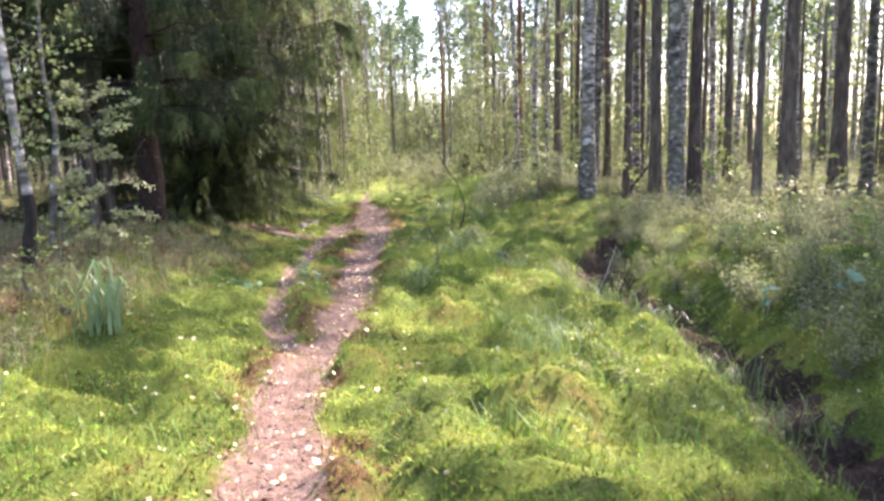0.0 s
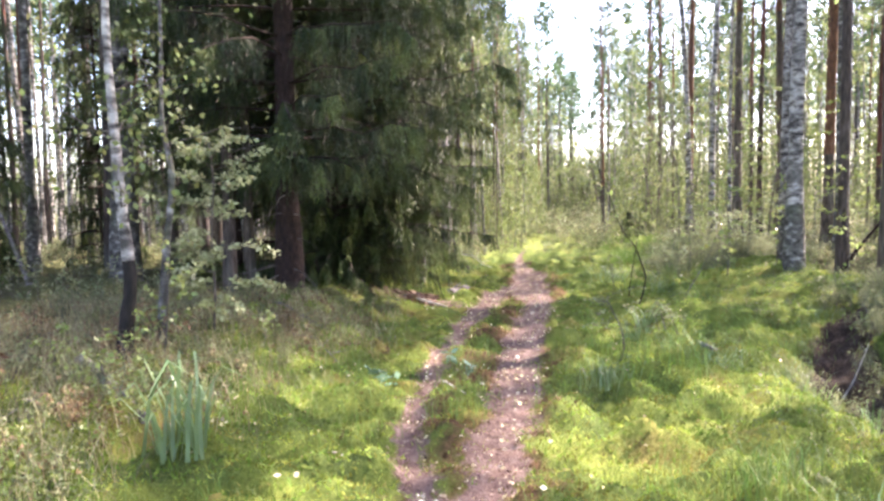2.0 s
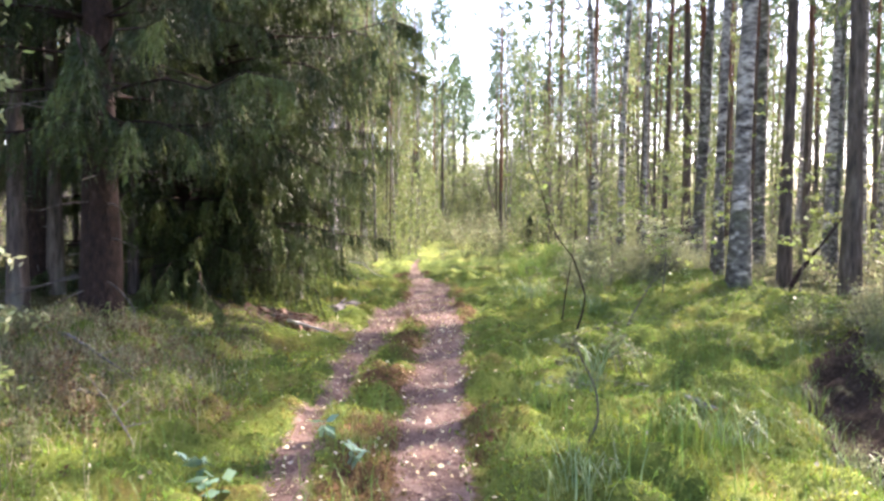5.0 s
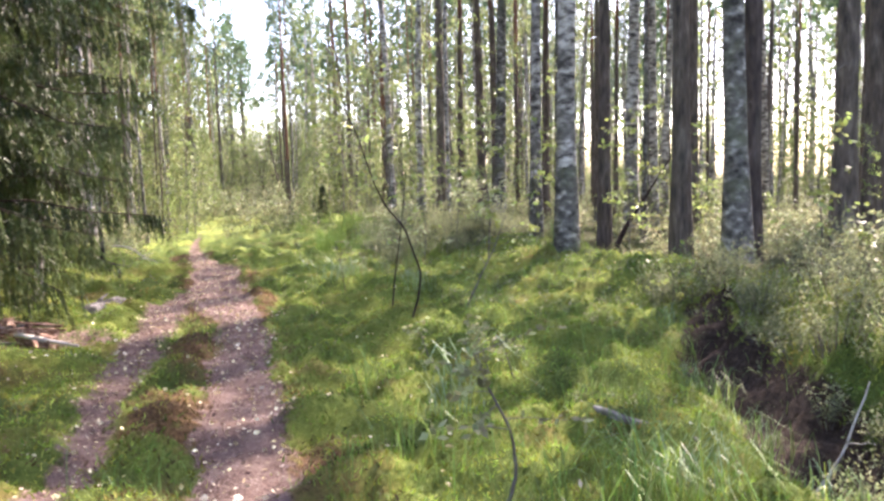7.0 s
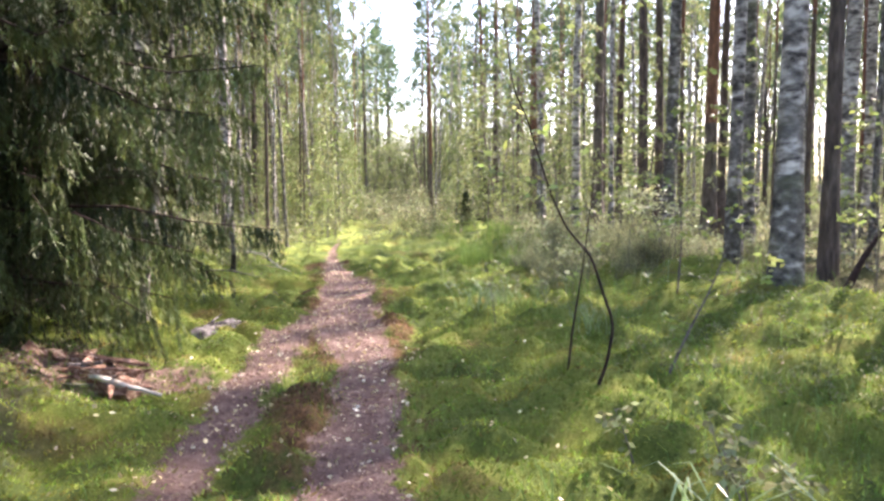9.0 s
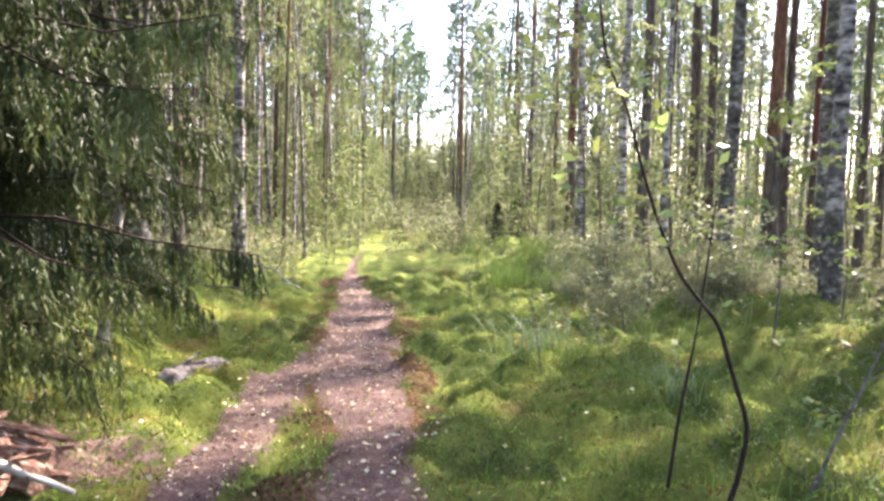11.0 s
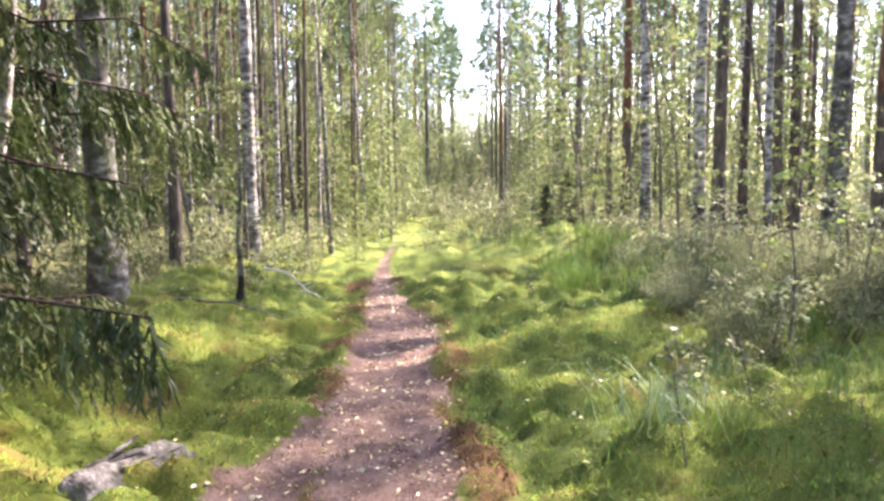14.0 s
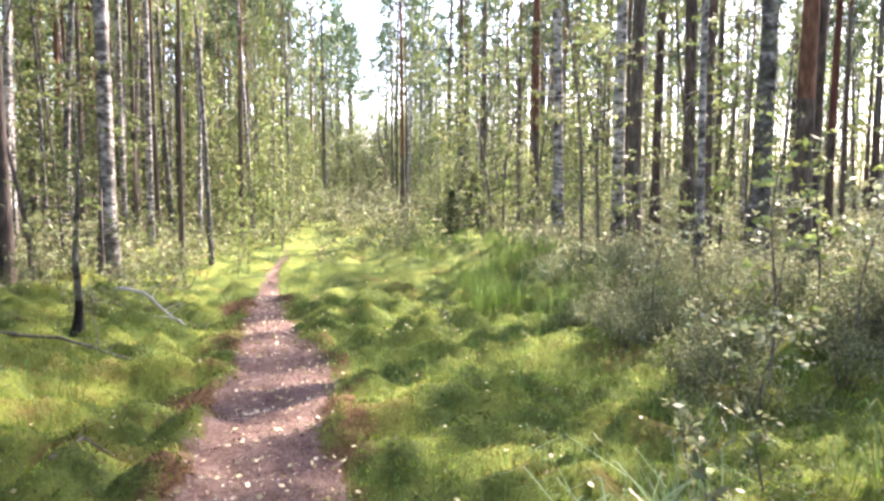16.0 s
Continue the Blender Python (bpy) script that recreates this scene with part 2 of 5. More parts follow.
class Build:
    """Collects corners and faces, with a material number for each face."""

    def __init__(self):
        self.v, self.f, self.m, self.n = [], [], [], 0

    def add(self, v, f, m=0):
        v, f = np.asarray(v, float).reshape(-1, 3), np.asarray(f, int)
        self.f.append(f + self.n)
        self.v.append(v)
        self.m.append(np.full(len(f), m))
        self.n += len(v)

    def mesh(self, name, mats, smooth=True):
        me = bpy.data.meshes.new(name)
        v = np.concatenate(self.v)
        me.vertices.add(len(v))
        me.vertices.foreach_set("co", v.ravel())
        sizes = np.concatenate([np.full(len(f), f.shape[1]) for f in self.f])
        loops = np.concatenate([f.ravel() for f in self.f])
        me.loops.add(len(loops))
        me.loops.foreach_set("vertex_index", loops)
        me.polygons.add(len(sizes))
        me.polygons.foreach_set("loop_start", np.concatenate([[0], np.cumsum(sizes)[:-1]]))
        me.polygons.foreach_set("material_index", np.concatenate(self.m))
        me.polygons.foreach_set("use_smooth", np.full(len(sizes), smooth))
        me.update(calc_edges=True)
        me.validate()
        for m in mats:
            me.materials.append(m)
        return me


def part(name, build, mats, parent=None, label="", smooth=True):
    ob = new(name, build.mesh(name, mats if isinstance(mats, (list, tuple)) else [mats], smooth))
    if parent:
        ob.parent = parent
    return tagged(ob, label)


def thing(name, label, category, m=None, group="", kind=""):
    e = new(name)
    e.empty_display_size = 0.1
    if m is not None:
        e.matrix_basis = m
    return tagged(e, label, category, group, kind)


def tube(b, pts, radii, sides=8, m=0, rough=0.0, r=None):
    """A tapering tube along a line of points; rough pushes its corners in and out."""
    pts, radii = np.asarray(pts, float), np.asarray(radii, float)
    d = np.gradient(pts, axis=0)
    d /= np.linalg.norm(d, axis=1)[:, None] + 1e-9
    ref = np.array([1.0, 0.03, 0.02]) if abs(d[0][0]) < 0.8 else np.array([0.02, 0.03, 1.0])
    u = np.cross(d, ref)
    u /= np.linalg.norm(u, axis=1)[:, None] + 1e-9
    w = np.cross(d, u)
    a = np.linspace(0, 2 * math.pi, sides, endpoint=False)
    rr = radii[:, None] * (1 + (rough * (r or rng).normal(size=(len(pts), sides)) if rough else 0))
    v = pts[:, None] + rr[..., None] * (np.cos(a)[None, :, None] * u[:, None] + np.sin(a)[None, :, None] * w[:, None])
    k, s = len(pts), sides
    i, j = np.meshgrid(np.arange(k - 1), np.arange(s), indexing="ij")
    f = np.stack([i * s + j, i * s + (j + 1) % s, (i + 1) * s + (j + 1) % s, (i + 1) * s + j], -1).reshape(-1, 4)
    b.add(v.reshape(-1, 3), f, m)
    b.add(v[-1], [list(range(s))], m)
    b.add(v[0], [list(range(s))[::-1]], m)


def unit(v):
    return v / (np.linalg.norm(v, axis=-1, keepdims=True) + 1e-9)


def leaves(b, c, d, length, width, m=0, r=None, fold=0.25):
    """Pointed oval leaves at the places c along d: two bent halves of each leaf meet on its midrib."""
    r = r or rng
    k = len(c)
    d = unit(d)
    side = unit(np.cross(d, unit(r.normal(size=(k, 3)))))
    up = np.cross(side, d)
    L, W = np.broadcast_to(length, k)[:, None], np.broadcast_to(width, k)[:, None]
    tip, mid = c + d * L, c + d * L * 0.45 - up * W * fold
    v = np.stack([c, mid + side * W * 0.5 + up * W * fold, tip, mid - side * W * 0.5 + up * W * fold], 1)
    i = np.arange(k)[:, None] * 4
    b.add(v.reshape(-1, 3), i + np.array([[0, 1, 2, 3]]), m)


def spikes(b, c, d, length, width, m=0, r=None):
    """Thin pointed triangles: needle bundles and short blades."""
    r = r or rng
    k = len(c)
    d = unit(d)
    side = unit(np.cross(d, unit(r.normal(size=(k, 3)))))
    L, W = np.broadcast_to(length, k)[:, None], np.broadcast_to(width, k)[:, None]
    v = np.stack([c - side * W * 0.5, c + side * W * 0.5, c + d * L], 1)
    b.add(v.reshape(-1, 3), np.arange(k)[:, None] * 3 + np.array([[0, 1, 2]]), m)


def blades(b, c, h, lean, width, m=0, r=None):
    """Grass blades that bend over: a stem quad, a second one and a tip, from the root c."""
    r = r or rng
    k = len(c)
    a = r.uniform(0, 2 * math.pi, k)
    out = np.stack([np.cos(a), np.sin(a), 0 * a], -1)
    side = np.stack([-np.sin(a), np.cos(a), 0 * a], -1)
    h, lean, w = (np.broadcast_to(q, k)[:, None] for q in (h, lean, width))
    z = np.array([[0, 0, 1.0]])
    p1 = c + z * h * 0.5 + out * lean * h * 0.15
    p2 = c + z * h * 0.88 + out * lean * h * 0.5
    p3 = c + z * h * (1 - 0.35 * lean) + out * lean * h
    v = np.stack([c - side * w / 2, c + side * w / 2, p1 + side * w * 0.45, p1 - side * w * 0.45, p2 + side * w * 0.3, p2 - side * w * 0.3, p3], 1)
    i = np.arange(k)[:, None] * 7
    b.add(v.reshape(-1, 3), i + np.array([[0, 1, 2, 3]]), m)
    base = b.n - len(v) * 7
    b.f.append(i + np.array([[3, 2, 4, 5]]) + base)
    b.m.append(np.full(k, m))
    b.f.append(i + np.array([[5, 4, 6]]) + base)
    b.m.append(np.full(k, m))


# ---- the lie of the land ----
def hashed(ix, iy, seed):
    q = np.sin(ix * 127.1 + iy * 311.7 + seed * 74.7) * 43758.5453
    return q - np.floor(q)


def value_noise(x, y, seed=0):
    ix, iy = np.floor(x), np.floor(y)
    fx, fy = x - ix, y - iy
    fx, fy = fx * fx * (3 - 2 * fx), fy * fy * (3 - 2 * fy)
    a, b_, c, d = hashed(ix, iy, seed), hashed(ix + 1, iy, seed), hashed(ix, iy + 1, seed), hashed(ix + 1, iy + 1, seed)
    return (a * (1 - fx) + b_ * fx) * (1 - fy) + (c * (1 - fx) + d * fx) * fy - 0.5


def sstep(a, b_, x):
    q = np.clip((x - a) / (b_ - a), 0, 1)
    return q * q * (3 - 2 * q)


PATH_Y = [-30, 0, 3.1, 5.1, 6.2, 7.7, 10.7, 12.4, 14.3, 16, 18, 20, 22, 24.5, 25.3, 28, 30, 45, 120]
PATH_X = [-0.6, -0.6, -0.74, -1.1, -0.98, -1.05, -1.2, -1.26, -1.3, -1.36, -1.7, -1.88, -1.98, -2.45, -2.6, -2.9, -3.1, -3.9, -4.5]
PATH_W = [0.28, 0.28, 0.27, 0.22, 0.18, 0.2, 0.28, 0.28, 0.29, 0.3, 0.46, 0.44, 0.46, 0.34, 0.28, 0.19, 0.15, -0.1, -0.3]
RUT_Y = [5.6, 6.6, 7.7, 9.4, 11, 12.5, 14.3, 16, 17.5, 18.5]
RUT_X = [-1.2, -1.55, -1.83, -2.02, -2.15, -2.2, -2.3, -2.35, -2.3, -2.05]
RUT_W = [0.12, 0.13, 0.12, 0.15, 0.14, 0.17, 0.2, 0.25, 0.3, 0.3]


def path_share(x, y):
    """1 in the trodden ruts, falling to 0 on the moss beside them."""
    wob = 0.14 * value_noise(x * 0 + y * 1.7, y * 0.9, 3) + 0.12 * value_noise(x * 4, y * 4, 4)
    d1 = np.abs(x + wob - np.interp(y, PATH_Y, PATH_X)) - np.interp(y, PATH_Y, PATH_W)
    d2 = np.abs(x + wob - np.interp(y, RUT_Y, RUT_X)) - np.interp(y, RUT_Y, RUT_W) + 9 * ((y < 5.6) | (y > 18.5))
    return 1 - sstep(-0.16, 0.14, np.minimum(d1, d2))


def rust_share(x, y):
    """Rust-brown moss along the edges of the ruts and between them, in patches."""
    px = np.interp(y, PATH_Y, PATH_X)
    d = np.abs(x - px) - np.interp(y, PATH_Y, PATH_W)
    edge = np.exp(-(np.maximum(d, 0) / 0.38) ** 2)
    between = ((x < px) & (x > px - 1.3) & (y > 7)) * 0.35
    return np.clip((edge * 0.8 + between) * (0.6 + 0.9 * value_noise(x * 1.6, y * 1.1, 71)) + 0.5 * value_noise(x * 5, y * 5, 72) * edge, 0, 1) * (y < 27)


def ditch_share(x, y):
    line = np.interp(y, [-5, 4, 6, 8, 10, 12, 13.5, 16], [2.2, 2.4, 2.6, 2.35, 2.05, 2.65, 3.25, 4.2])
    line = line + 0.3 * value_noise(y * 0.6, x * 0.3, 41) + 0.3 * value_noise(y * 1.9, x * 0.8, 42)
    hole = np.clip(0.75 + 1.1 * value_noise(x * 0.5, y * 0.55, 43), 0.7, 1)
    return np.exp(-((x - line) / 0.5) ** 2) * (1 - sstep(13.2, 15.2, y)) * sstep(-2, 1, y) * hole


def lie(x, y):
    x, y = np.asarray(x, float), np.asarray(y, float)
    base = -0.016 * np.clip(y, 0, 30) + 0.01 * np.clip(y - 40, 0, 60)
    px = np.interp(y, PATH_Y, PATH_X)
    left, right = px - 1.1 - x, x - px - 0.5
    h = base + 0.36 * sstep(0.2, 2.6, left) + 0.2 * sstep(2.5, 6, left) + 0.1 * sstep(0, 1.5, right) * sstep(11, 14, y) + 0.42 * sstep(2.6, 4.8, right)
    h = h - 0.2 * sstep(4.4, 6.0, right)
    p = path_share(x, y)
    di = ditch_share(x, y)
    h = h - (0.44 + 0.22 * sstep(10, 7, y)) * di - 0.045 * p
    far = sstep(60, 25, np.hypot(x, y - 12))
    hum = 0.15 * value_noise(x * 0.9, y * 1.5, 1) + 0.22 * (np.abs(2 * value_noise(x * 1.7, y * 2.7, 2)) - 0.4) + 0.09 * (np.abs(2 * value_noise(x * 4.2, y * 5.4, 5)) - 0.4) + 0.03 * value_noise(x * 12, y * 13, 6)
    h = h + hum * (1 - 0.78 * p) * far * (1 + 0.15 * sstep(0.2, 1.6, right)) + 0.25 * value_noise(x * 0.12, y * 0.12, 8) * sstep(7, 14, np.abs(x + 1))
    ripples = 0.02 * p * np.sin(y * 9 + 2.0 * np.sin(x * 2) - x * 1.6) * sstep(17, 20, y) * (1 - sstep(25, 27, y))
    return h + ripples


def spaced(lo, hi, step, out, grow=1.16):
    core = list(np.arange(lo, hi, step))
    s, a = step, lo
    low = []
    while a > out[0]:
        s *= grow
        a -= s
        low.append(a)
    s, a = step, core[-1]
    high = []
    while a < out[1]:
        s *= grow
        a += s
        high.append(a)
    return np.array(low[::-1] + core + high)


def make_ground():
    xs, ys = spaced(-5.5, 5.0, 0.055, (-320, 320)), spaced(1.5, 27.0, 0.06, (-300, 420))
    X, Y = np.meshgrid(xs, ys)
    Z = lie(X, Y)
    b = Build()
    ny, nx = X.shape
    i, j = np.meshgrid(np.arange(ny - 1), np.arange(nx - 1), indexing="ij")
    q = i * nx + j
    b.add(np.stack([X, Y, Z], -1), np.stack([q, q + 1, q + nx + 1, q + nx], -1).reshape(-1, 4))
    ob = part("ground", b, ground_material())
    px = np.interp(Y, PATH_Y, PATH_X)
    away = np.maximum(px - 1.4 - X, X - px - 3.4)
    dry = sstep(0.6, 3.2, away + 1.2 * value_noise(X * 0.7, Y * 0.7, 11)) * 0.8
    dry = np.maximum(dry, 0.85 * np.exp(-((X + 4.2) / 1.2) ** 2 - ((Y - 14.0) / 2.6) ** 2))
    heap = 0.85 * np.exp(-((X + 3.7) / 1.4) ** 2 - ((Y - 15.2) / 0.65) ** 2)
    for name, val in (("rust", rust_share(X, Y)), ("path", np.maximum(path_share(X, Y), heap)), ("dry", dry), ("peat", sstep(0.3, 0.75, ditch_share(X, Y)))):
        at = ob.data.attributes.new(name, "FLOAT", "POINT")
        at.data.foreach_set("value", val.ravel().astype(np.float32))
    return tagged(ob, "mossy forest ground with two trodden needle-covered wheel ruts", "ground", kind="structure")


make_ground()


def on(x, y, sink=0.0):
    return float(lie(x, y)) - sink


def scatter(k, x0, x1, y0, y1, r):
    p = np.stack([r.uniform(x0, x1, k), r.uniform(y0, y1, k)], -1)
    return p


def rooted(p, sink=0.005):
    return np.concatenate([p, (lie(p[:, 0], p[:, 1]) - sink)[:, None]], 1)


# ---- trees ----
def trunk_line(h, r, bend=0.15, lean=(0, 0), k=12):
    z = np.linspace(0, h, k) ** 1.0
    t = z / h
    ph = r.uniform(0, 6.28, 4)
    x = lean[0] * z + bend * (np.sin(t * 4 + ph[0]) - np.sin(ph[0])) * t
    y = lean[1] * z + bend * (np.sin(t * 5 + ph[1]) - np.sin(ph[1])) * t
    return np.stack([x, y, z - 0.15 * (t == 0)], -1)


def radii_line(k, d, h, top=0.15):
    z = np.linspace(0, 1, k)
    flare = 1 + 0.5 * np.exp(-z * h / 0.25)
    return d / 2 * flare * (1 - (1 - top) * z ** 1.1)


def at_line(pts, t):
    k = len(pts) - 1
    i = min(int(t * k), k - 1)
    f = t * k - i
    return pts[i] * (1 - f) + pts[i + 1] * f


def limb(b, start, ang, length, rise, rad, r, m, droop=0.0, k=5, sides=4):
    t = np.linspace(0, 1, k)
    d = np.array([math.cos(ang), math.sin(ang)])
    bend = r.normal(0, 0.06, (k, 3)) * length * t[:, None] * 0.5
    z = rise * length * t - droop * length * t ** 2
    pts = np.stack([start[0] + d[0] * length * t, start[1] + d[1] * length * t, start[2] + z], -1) + bend
    tube(b, pts, rad * (1 - 0.85 * t), sides, m)
    return pts


def fine_trunk(b, pts, rad, sides, r, m):
    """A close trunk: more rings between the given ones, with uneven bark."""
    k = len(pts)
    t0, t1 = np.arange(k), np.linspace(0, k - 1, (k - 1) * 4 + 1)
    p = np.stack([np.interp(t1, t0, pts[:, i]) for i in range(3)], -1)
    tube(b, p, np.interp(t1, t0, rad), sides, m, 0.03, r)


def pine(seed, h=19.0, d=0.26, crown0=0.55, red=False, dead=14, full=1.0):
    r = np.random.default_rng(seed)
    root = thing("pine_tree", "tall slender pine with scaly grey-brown bark and a high needle crown", "tree")
    line = trunk_line(h, r, 0.12)
    tb = Build()
    k = len(line)
    rad = radii_line(k, d, h)
    fine_trunk(tb, line, rad, 12, r, 0)
    nf = len(tb.m[0])
    mid = np.zeros(nf, int)
    mid[int(nf * (0.16 if red else 0.4)):] = 1
    tb.m[0] = mid
    part("trunk", tb, [M_PINE, M_RED], root)
    lb, cb = Build(), Build()
    for i in range(dead):
        t = r.uniform(0.12, crown0)
        limb(lb, at_line(line, t), r.uniform(0, 6.28), r.uniform(0.4, 1.5), r.uniform(-0.2, 0.2), 0.012, r, 0, 0.15, 4, 3)
    for i in range(int(24 * full)):
        t = crown0 + (0.98 - crown0) * r.uniform(0, 1)
        ln = (2.3 * (1 - ((t - crown0) / (1 - crown0)) ** 1.5) + 0.5) * r.uniform(0.7, 1.2)
        pts = limb(lb, at_line(line, t), r.uniform(0, 6.28), ln, r.uniform(0.0, 0.4), 0.03, r, 0)
        for q in range(int(4 * full)):
            c = at_line(pts, r.uniform(0.45, 1.0)) + r.normal(0, 0.16, 3)
            dirs = unit(r.normal(size=(11, 3)) + np.array([0, 0, 0.4]))
            spikes(cb, np.repeat(c[None], 11, 0) + dirs * 0.03, dirs, r.uniform(0.2, 0.42, 11), 0.1, 0, r)
    tagged(part("branching", lb, M_TWIG, root), kind="stuff")
    tagged(part("crown", cb, M_PNN, root, "green needle clumps", smooth=False), kind="stuff")
    return root


def birch(seed, h=17.0, d=0.24, crown0=0.42, dark=False, lean=(0, 0), leafy=1.0, bend=0.25):
    r = np.random.default_rng(seed)
    root = thing("birch_tree", "slim birch with white bark, black cracks and yellowing leaves", "tree")
    line = trunk_line(h, r, bend, lean)
    tb = Build()
    rad = radii_line(len(line), d, h)
    fine_trunk(tb, line, rad, 12, r, 0)
    nf = len(tb.m[0])
    mid = np.zeros(nf, int)
    mid[:int(nf * (0.45 if dark else 0.06))] = 1
    tb.m[0] = mid
    part("trunk", tb, [M_BIRCH, M_BIRCHD], root)
    lb, cb = Build(), Build()
    for i in range(26):
        t = crown0 + (0.97 - crown0) * r.uniform(0, 1)
        ln = r.uniform(1.0, 2.4) * (1.1 - 0.6 * t)
        pts = limb(lb, at_line(line, t), r.uniform(0, 6.28), ln, r.uniform(0.4, 0.9), 0.022, r, 0, 0.25)
        k = int(46 * leafy)
        tt = r.uniform(0.3, 1.05, k)
        c = np.stack([np.interp(tt, np.linspace(0, 1, 5), pts[:, a]) for a in range(3)], -1) + r.normal(0, 0.2, (k, 3))
        leaves(cb, c, r.normal(size=(k, 3)) + np.array([0, 0, -0.8]), r.uniform(0.11, 0.2, k), r.uniform(0.08, 0.14, k), 0, r)
    tagged(part("branching", lb, M_TWIG, root), kind="stuff")
    tagged(part("crown", cb, M_BLEAF, root, "yellow-green leaves", smooth=False), kind="stuff")
    return root


def spray(cb, pts, ln, k, r, m, width, size=1.0):
    """Hanging sprays of needles along one bough."""
    n = len(pts)
    tt = r.uniform(0.15, 1.0, k) ** 0.75
    c = np.stack([np.interp(tt, np.linspace(0, 1, n), pts[:, a]) for a in range(3)], -1)
    out = unit(pts[-1] - pts[0])
    side = np.cross(out, [0, 0, 1])
    drop = unit(side * r.choice([-1, 1], (k, 1)) * r.uniform(0.02, 0.5, (k, 1)) + np.array([0, 0, -1]) * r.uniform(0.8, 1.7, (k, 1)) + out * r.uniform(0.0, 0.45, (k, 1)))
    sl = r.uniform(0.2, 1.0, k) * (1.1 - 0.6 * tt) * size * r.uniform(0.6, 1.25)
    near = m > 6
    for tip, keep in ((0, tt < 0.72), (1, tt >= 0.72)):
        cc, dd, ss, n = c[keep], drop[keep], sl[keep], int(keep.sum())
        if n == 0:
            continue
        spikes(cb, cc, dd, ss * 1.05, 0.012 if near else 0.03, tip, r)
        for q in range(m):
            f = (q + r.uniform(0, 1, n)) / m
            spikes(cb, cc + dd * (ss * f)[:, None], dd + (0.7 if near else 0.75) * unit(r.normal(size=(n, 3))), (r.uniform(0.045, 0.085, n) if near else ss * 0.6), width, tip, r)


def spruce(seed, h=21.0, d=0.3, reach=3.0, low=0.9, step=0.3, label="", single=5.2, density=42, snags=0):
    """Whorls of drooping boughs, each with hanging sprays of needles; the lower boughs are parts of their own."""
    r = np.random.default_rng(seed)
    root = thing("spruce_tree", label or "big dark spruce with long drooping boughs near the ground", "tree")
    line = trunk_line(h, r, 0.05)
    tb = Build()
    fine_trunk(tb, line, radii_line(len(line), d, h, 0.06), 12, r, 0)
    part("trunk", tb, M_SPBARK, root)
    lb, cb = Build(), Build()
    z = low
    while z < h * 0.97:
        t = z / h
        for i in range(6):
            ln = reach * (1 - t) ** 0.7 * r.uniform(0.5, 1.15) * (0.6 + 0.4 * min(1, z / 3.8))
            one = z < single
            wb, nb = (Build(), Build()) if one else (lb, cb)
            pts = limb(wb, at_line(line, t), r.uniform(0, 6.28), ln, 0.12, 0.018 * (1 - t) + 0.006, r, 0, r.uniform(0.1, 0.3), 6)
            spray(nb, pts, ln, int(ln * (density if z < 6.2 else 6)) + 3, r, 17 if z < 6.2 else 5, 0.015 if z < 6.2 else 0.13)
            if one:
                bough = part("bough", wb, M_SPBARK, root)
                tagged(part("needle_spray", nb, [M_SPN, M_SPLIT_SUN], bough, "dark green hanging needles", smooth=False), kind="stuff")
        z += step * (1.0 if z < 8 else 1.5) * r.uniform(0.7, 1.3)
    for i in range(snags):
        wb = Build()
        zt = r.uniform(0.5, max(low, 1.4) + 1.2)
        limb(wb, at_line(line, zt / h), r.uniform(0, 6.28), r.uniform(0.5, 1.7), r.uniform(-0.15, 0.15), 0.012, r, 0, r.uniform(0.1, 0.4), 6)
        part("dead_branch", wb, M_TWIG, root, "bare grey-brown dead branch")
    tagged(part("upper_boughwork", lb, M_SPBARK, root), kind="stuff")
    tagged(part("crown", cb, [M_SPN, M_SPLIT_SUN], root, "dark green needle crown", smooth=False), kind="stuff")
    return root


def sapling(seed, h=2.0, n=10, leaf=0.06, lean=(0.05, 0.0), m=None, name="rowan_sapling", label="thin young sapling with bright yellow-green leaves", per=26, thick=0.012, crook=0.12, low=0.3, spread=0.45):
    r = np.random.default_rng(seed)
    root = thing(name, label, "sapling")
    line = trunk_line(h, r, crook, lean, 9)
    tb, cb = Build(), Build()
    tube(tb, line, thick * (1 - 0.75 * np.linspace(0, 1, 9)), 6, 0, 0.05, r)
    for i in range(n):
        t = low + (1 - low) * (i + r.uniform()) / n
        pts = limb(tb, at_line(line, t), r.uniform(0, 6.28), spread * h ** 0.5 * r.uniform(0.5, 1.1) * (1.25 - 0.6 * t), r.uniform(0.2, 0.8), thick * 0.45, r, 0, 0.2, 5, 3)
        tt = r.uniform(0.25, 1.05, per)
        c = np.stack([np.interp(tt, np.linspace(0, 1, 5), pts[:, a]) for a in range(3)], -1) + r.normal(0, 0.03, (per, 3))
        leaves(cb, c, r.normal(size=(per, 3)) + np.array([0, 0, -0.25]), leaf * r.uniform(0.7, 1.3, per), leaf * 0.55 * r.uniform(0.7, 1.2, per), 0, r)
    part("stem", tb, M_TWIG, root)
    tagged(part("foliage", cb, m or M_SLEAF, root, "small bright leaves", smooth=False), kind="stuff")
    return root


def planted(tree, x, y, turn=0.0, s=1.0, sx=None, tilt=(0, 0), first=False, label=""):
    m = pose(x, y, on(x, y, 0.04), tilt[0], tilt[1], turn)
    if first:
        tree.matrix_basis = m @ Matrix.Diagonal((s, s, sx or s, 1))
        ob = tree
    else:
        ob = copy_thing(tree, m)
        ob.scale = (s, s, sx or s)
    return tagged(ob, label) if label else ob


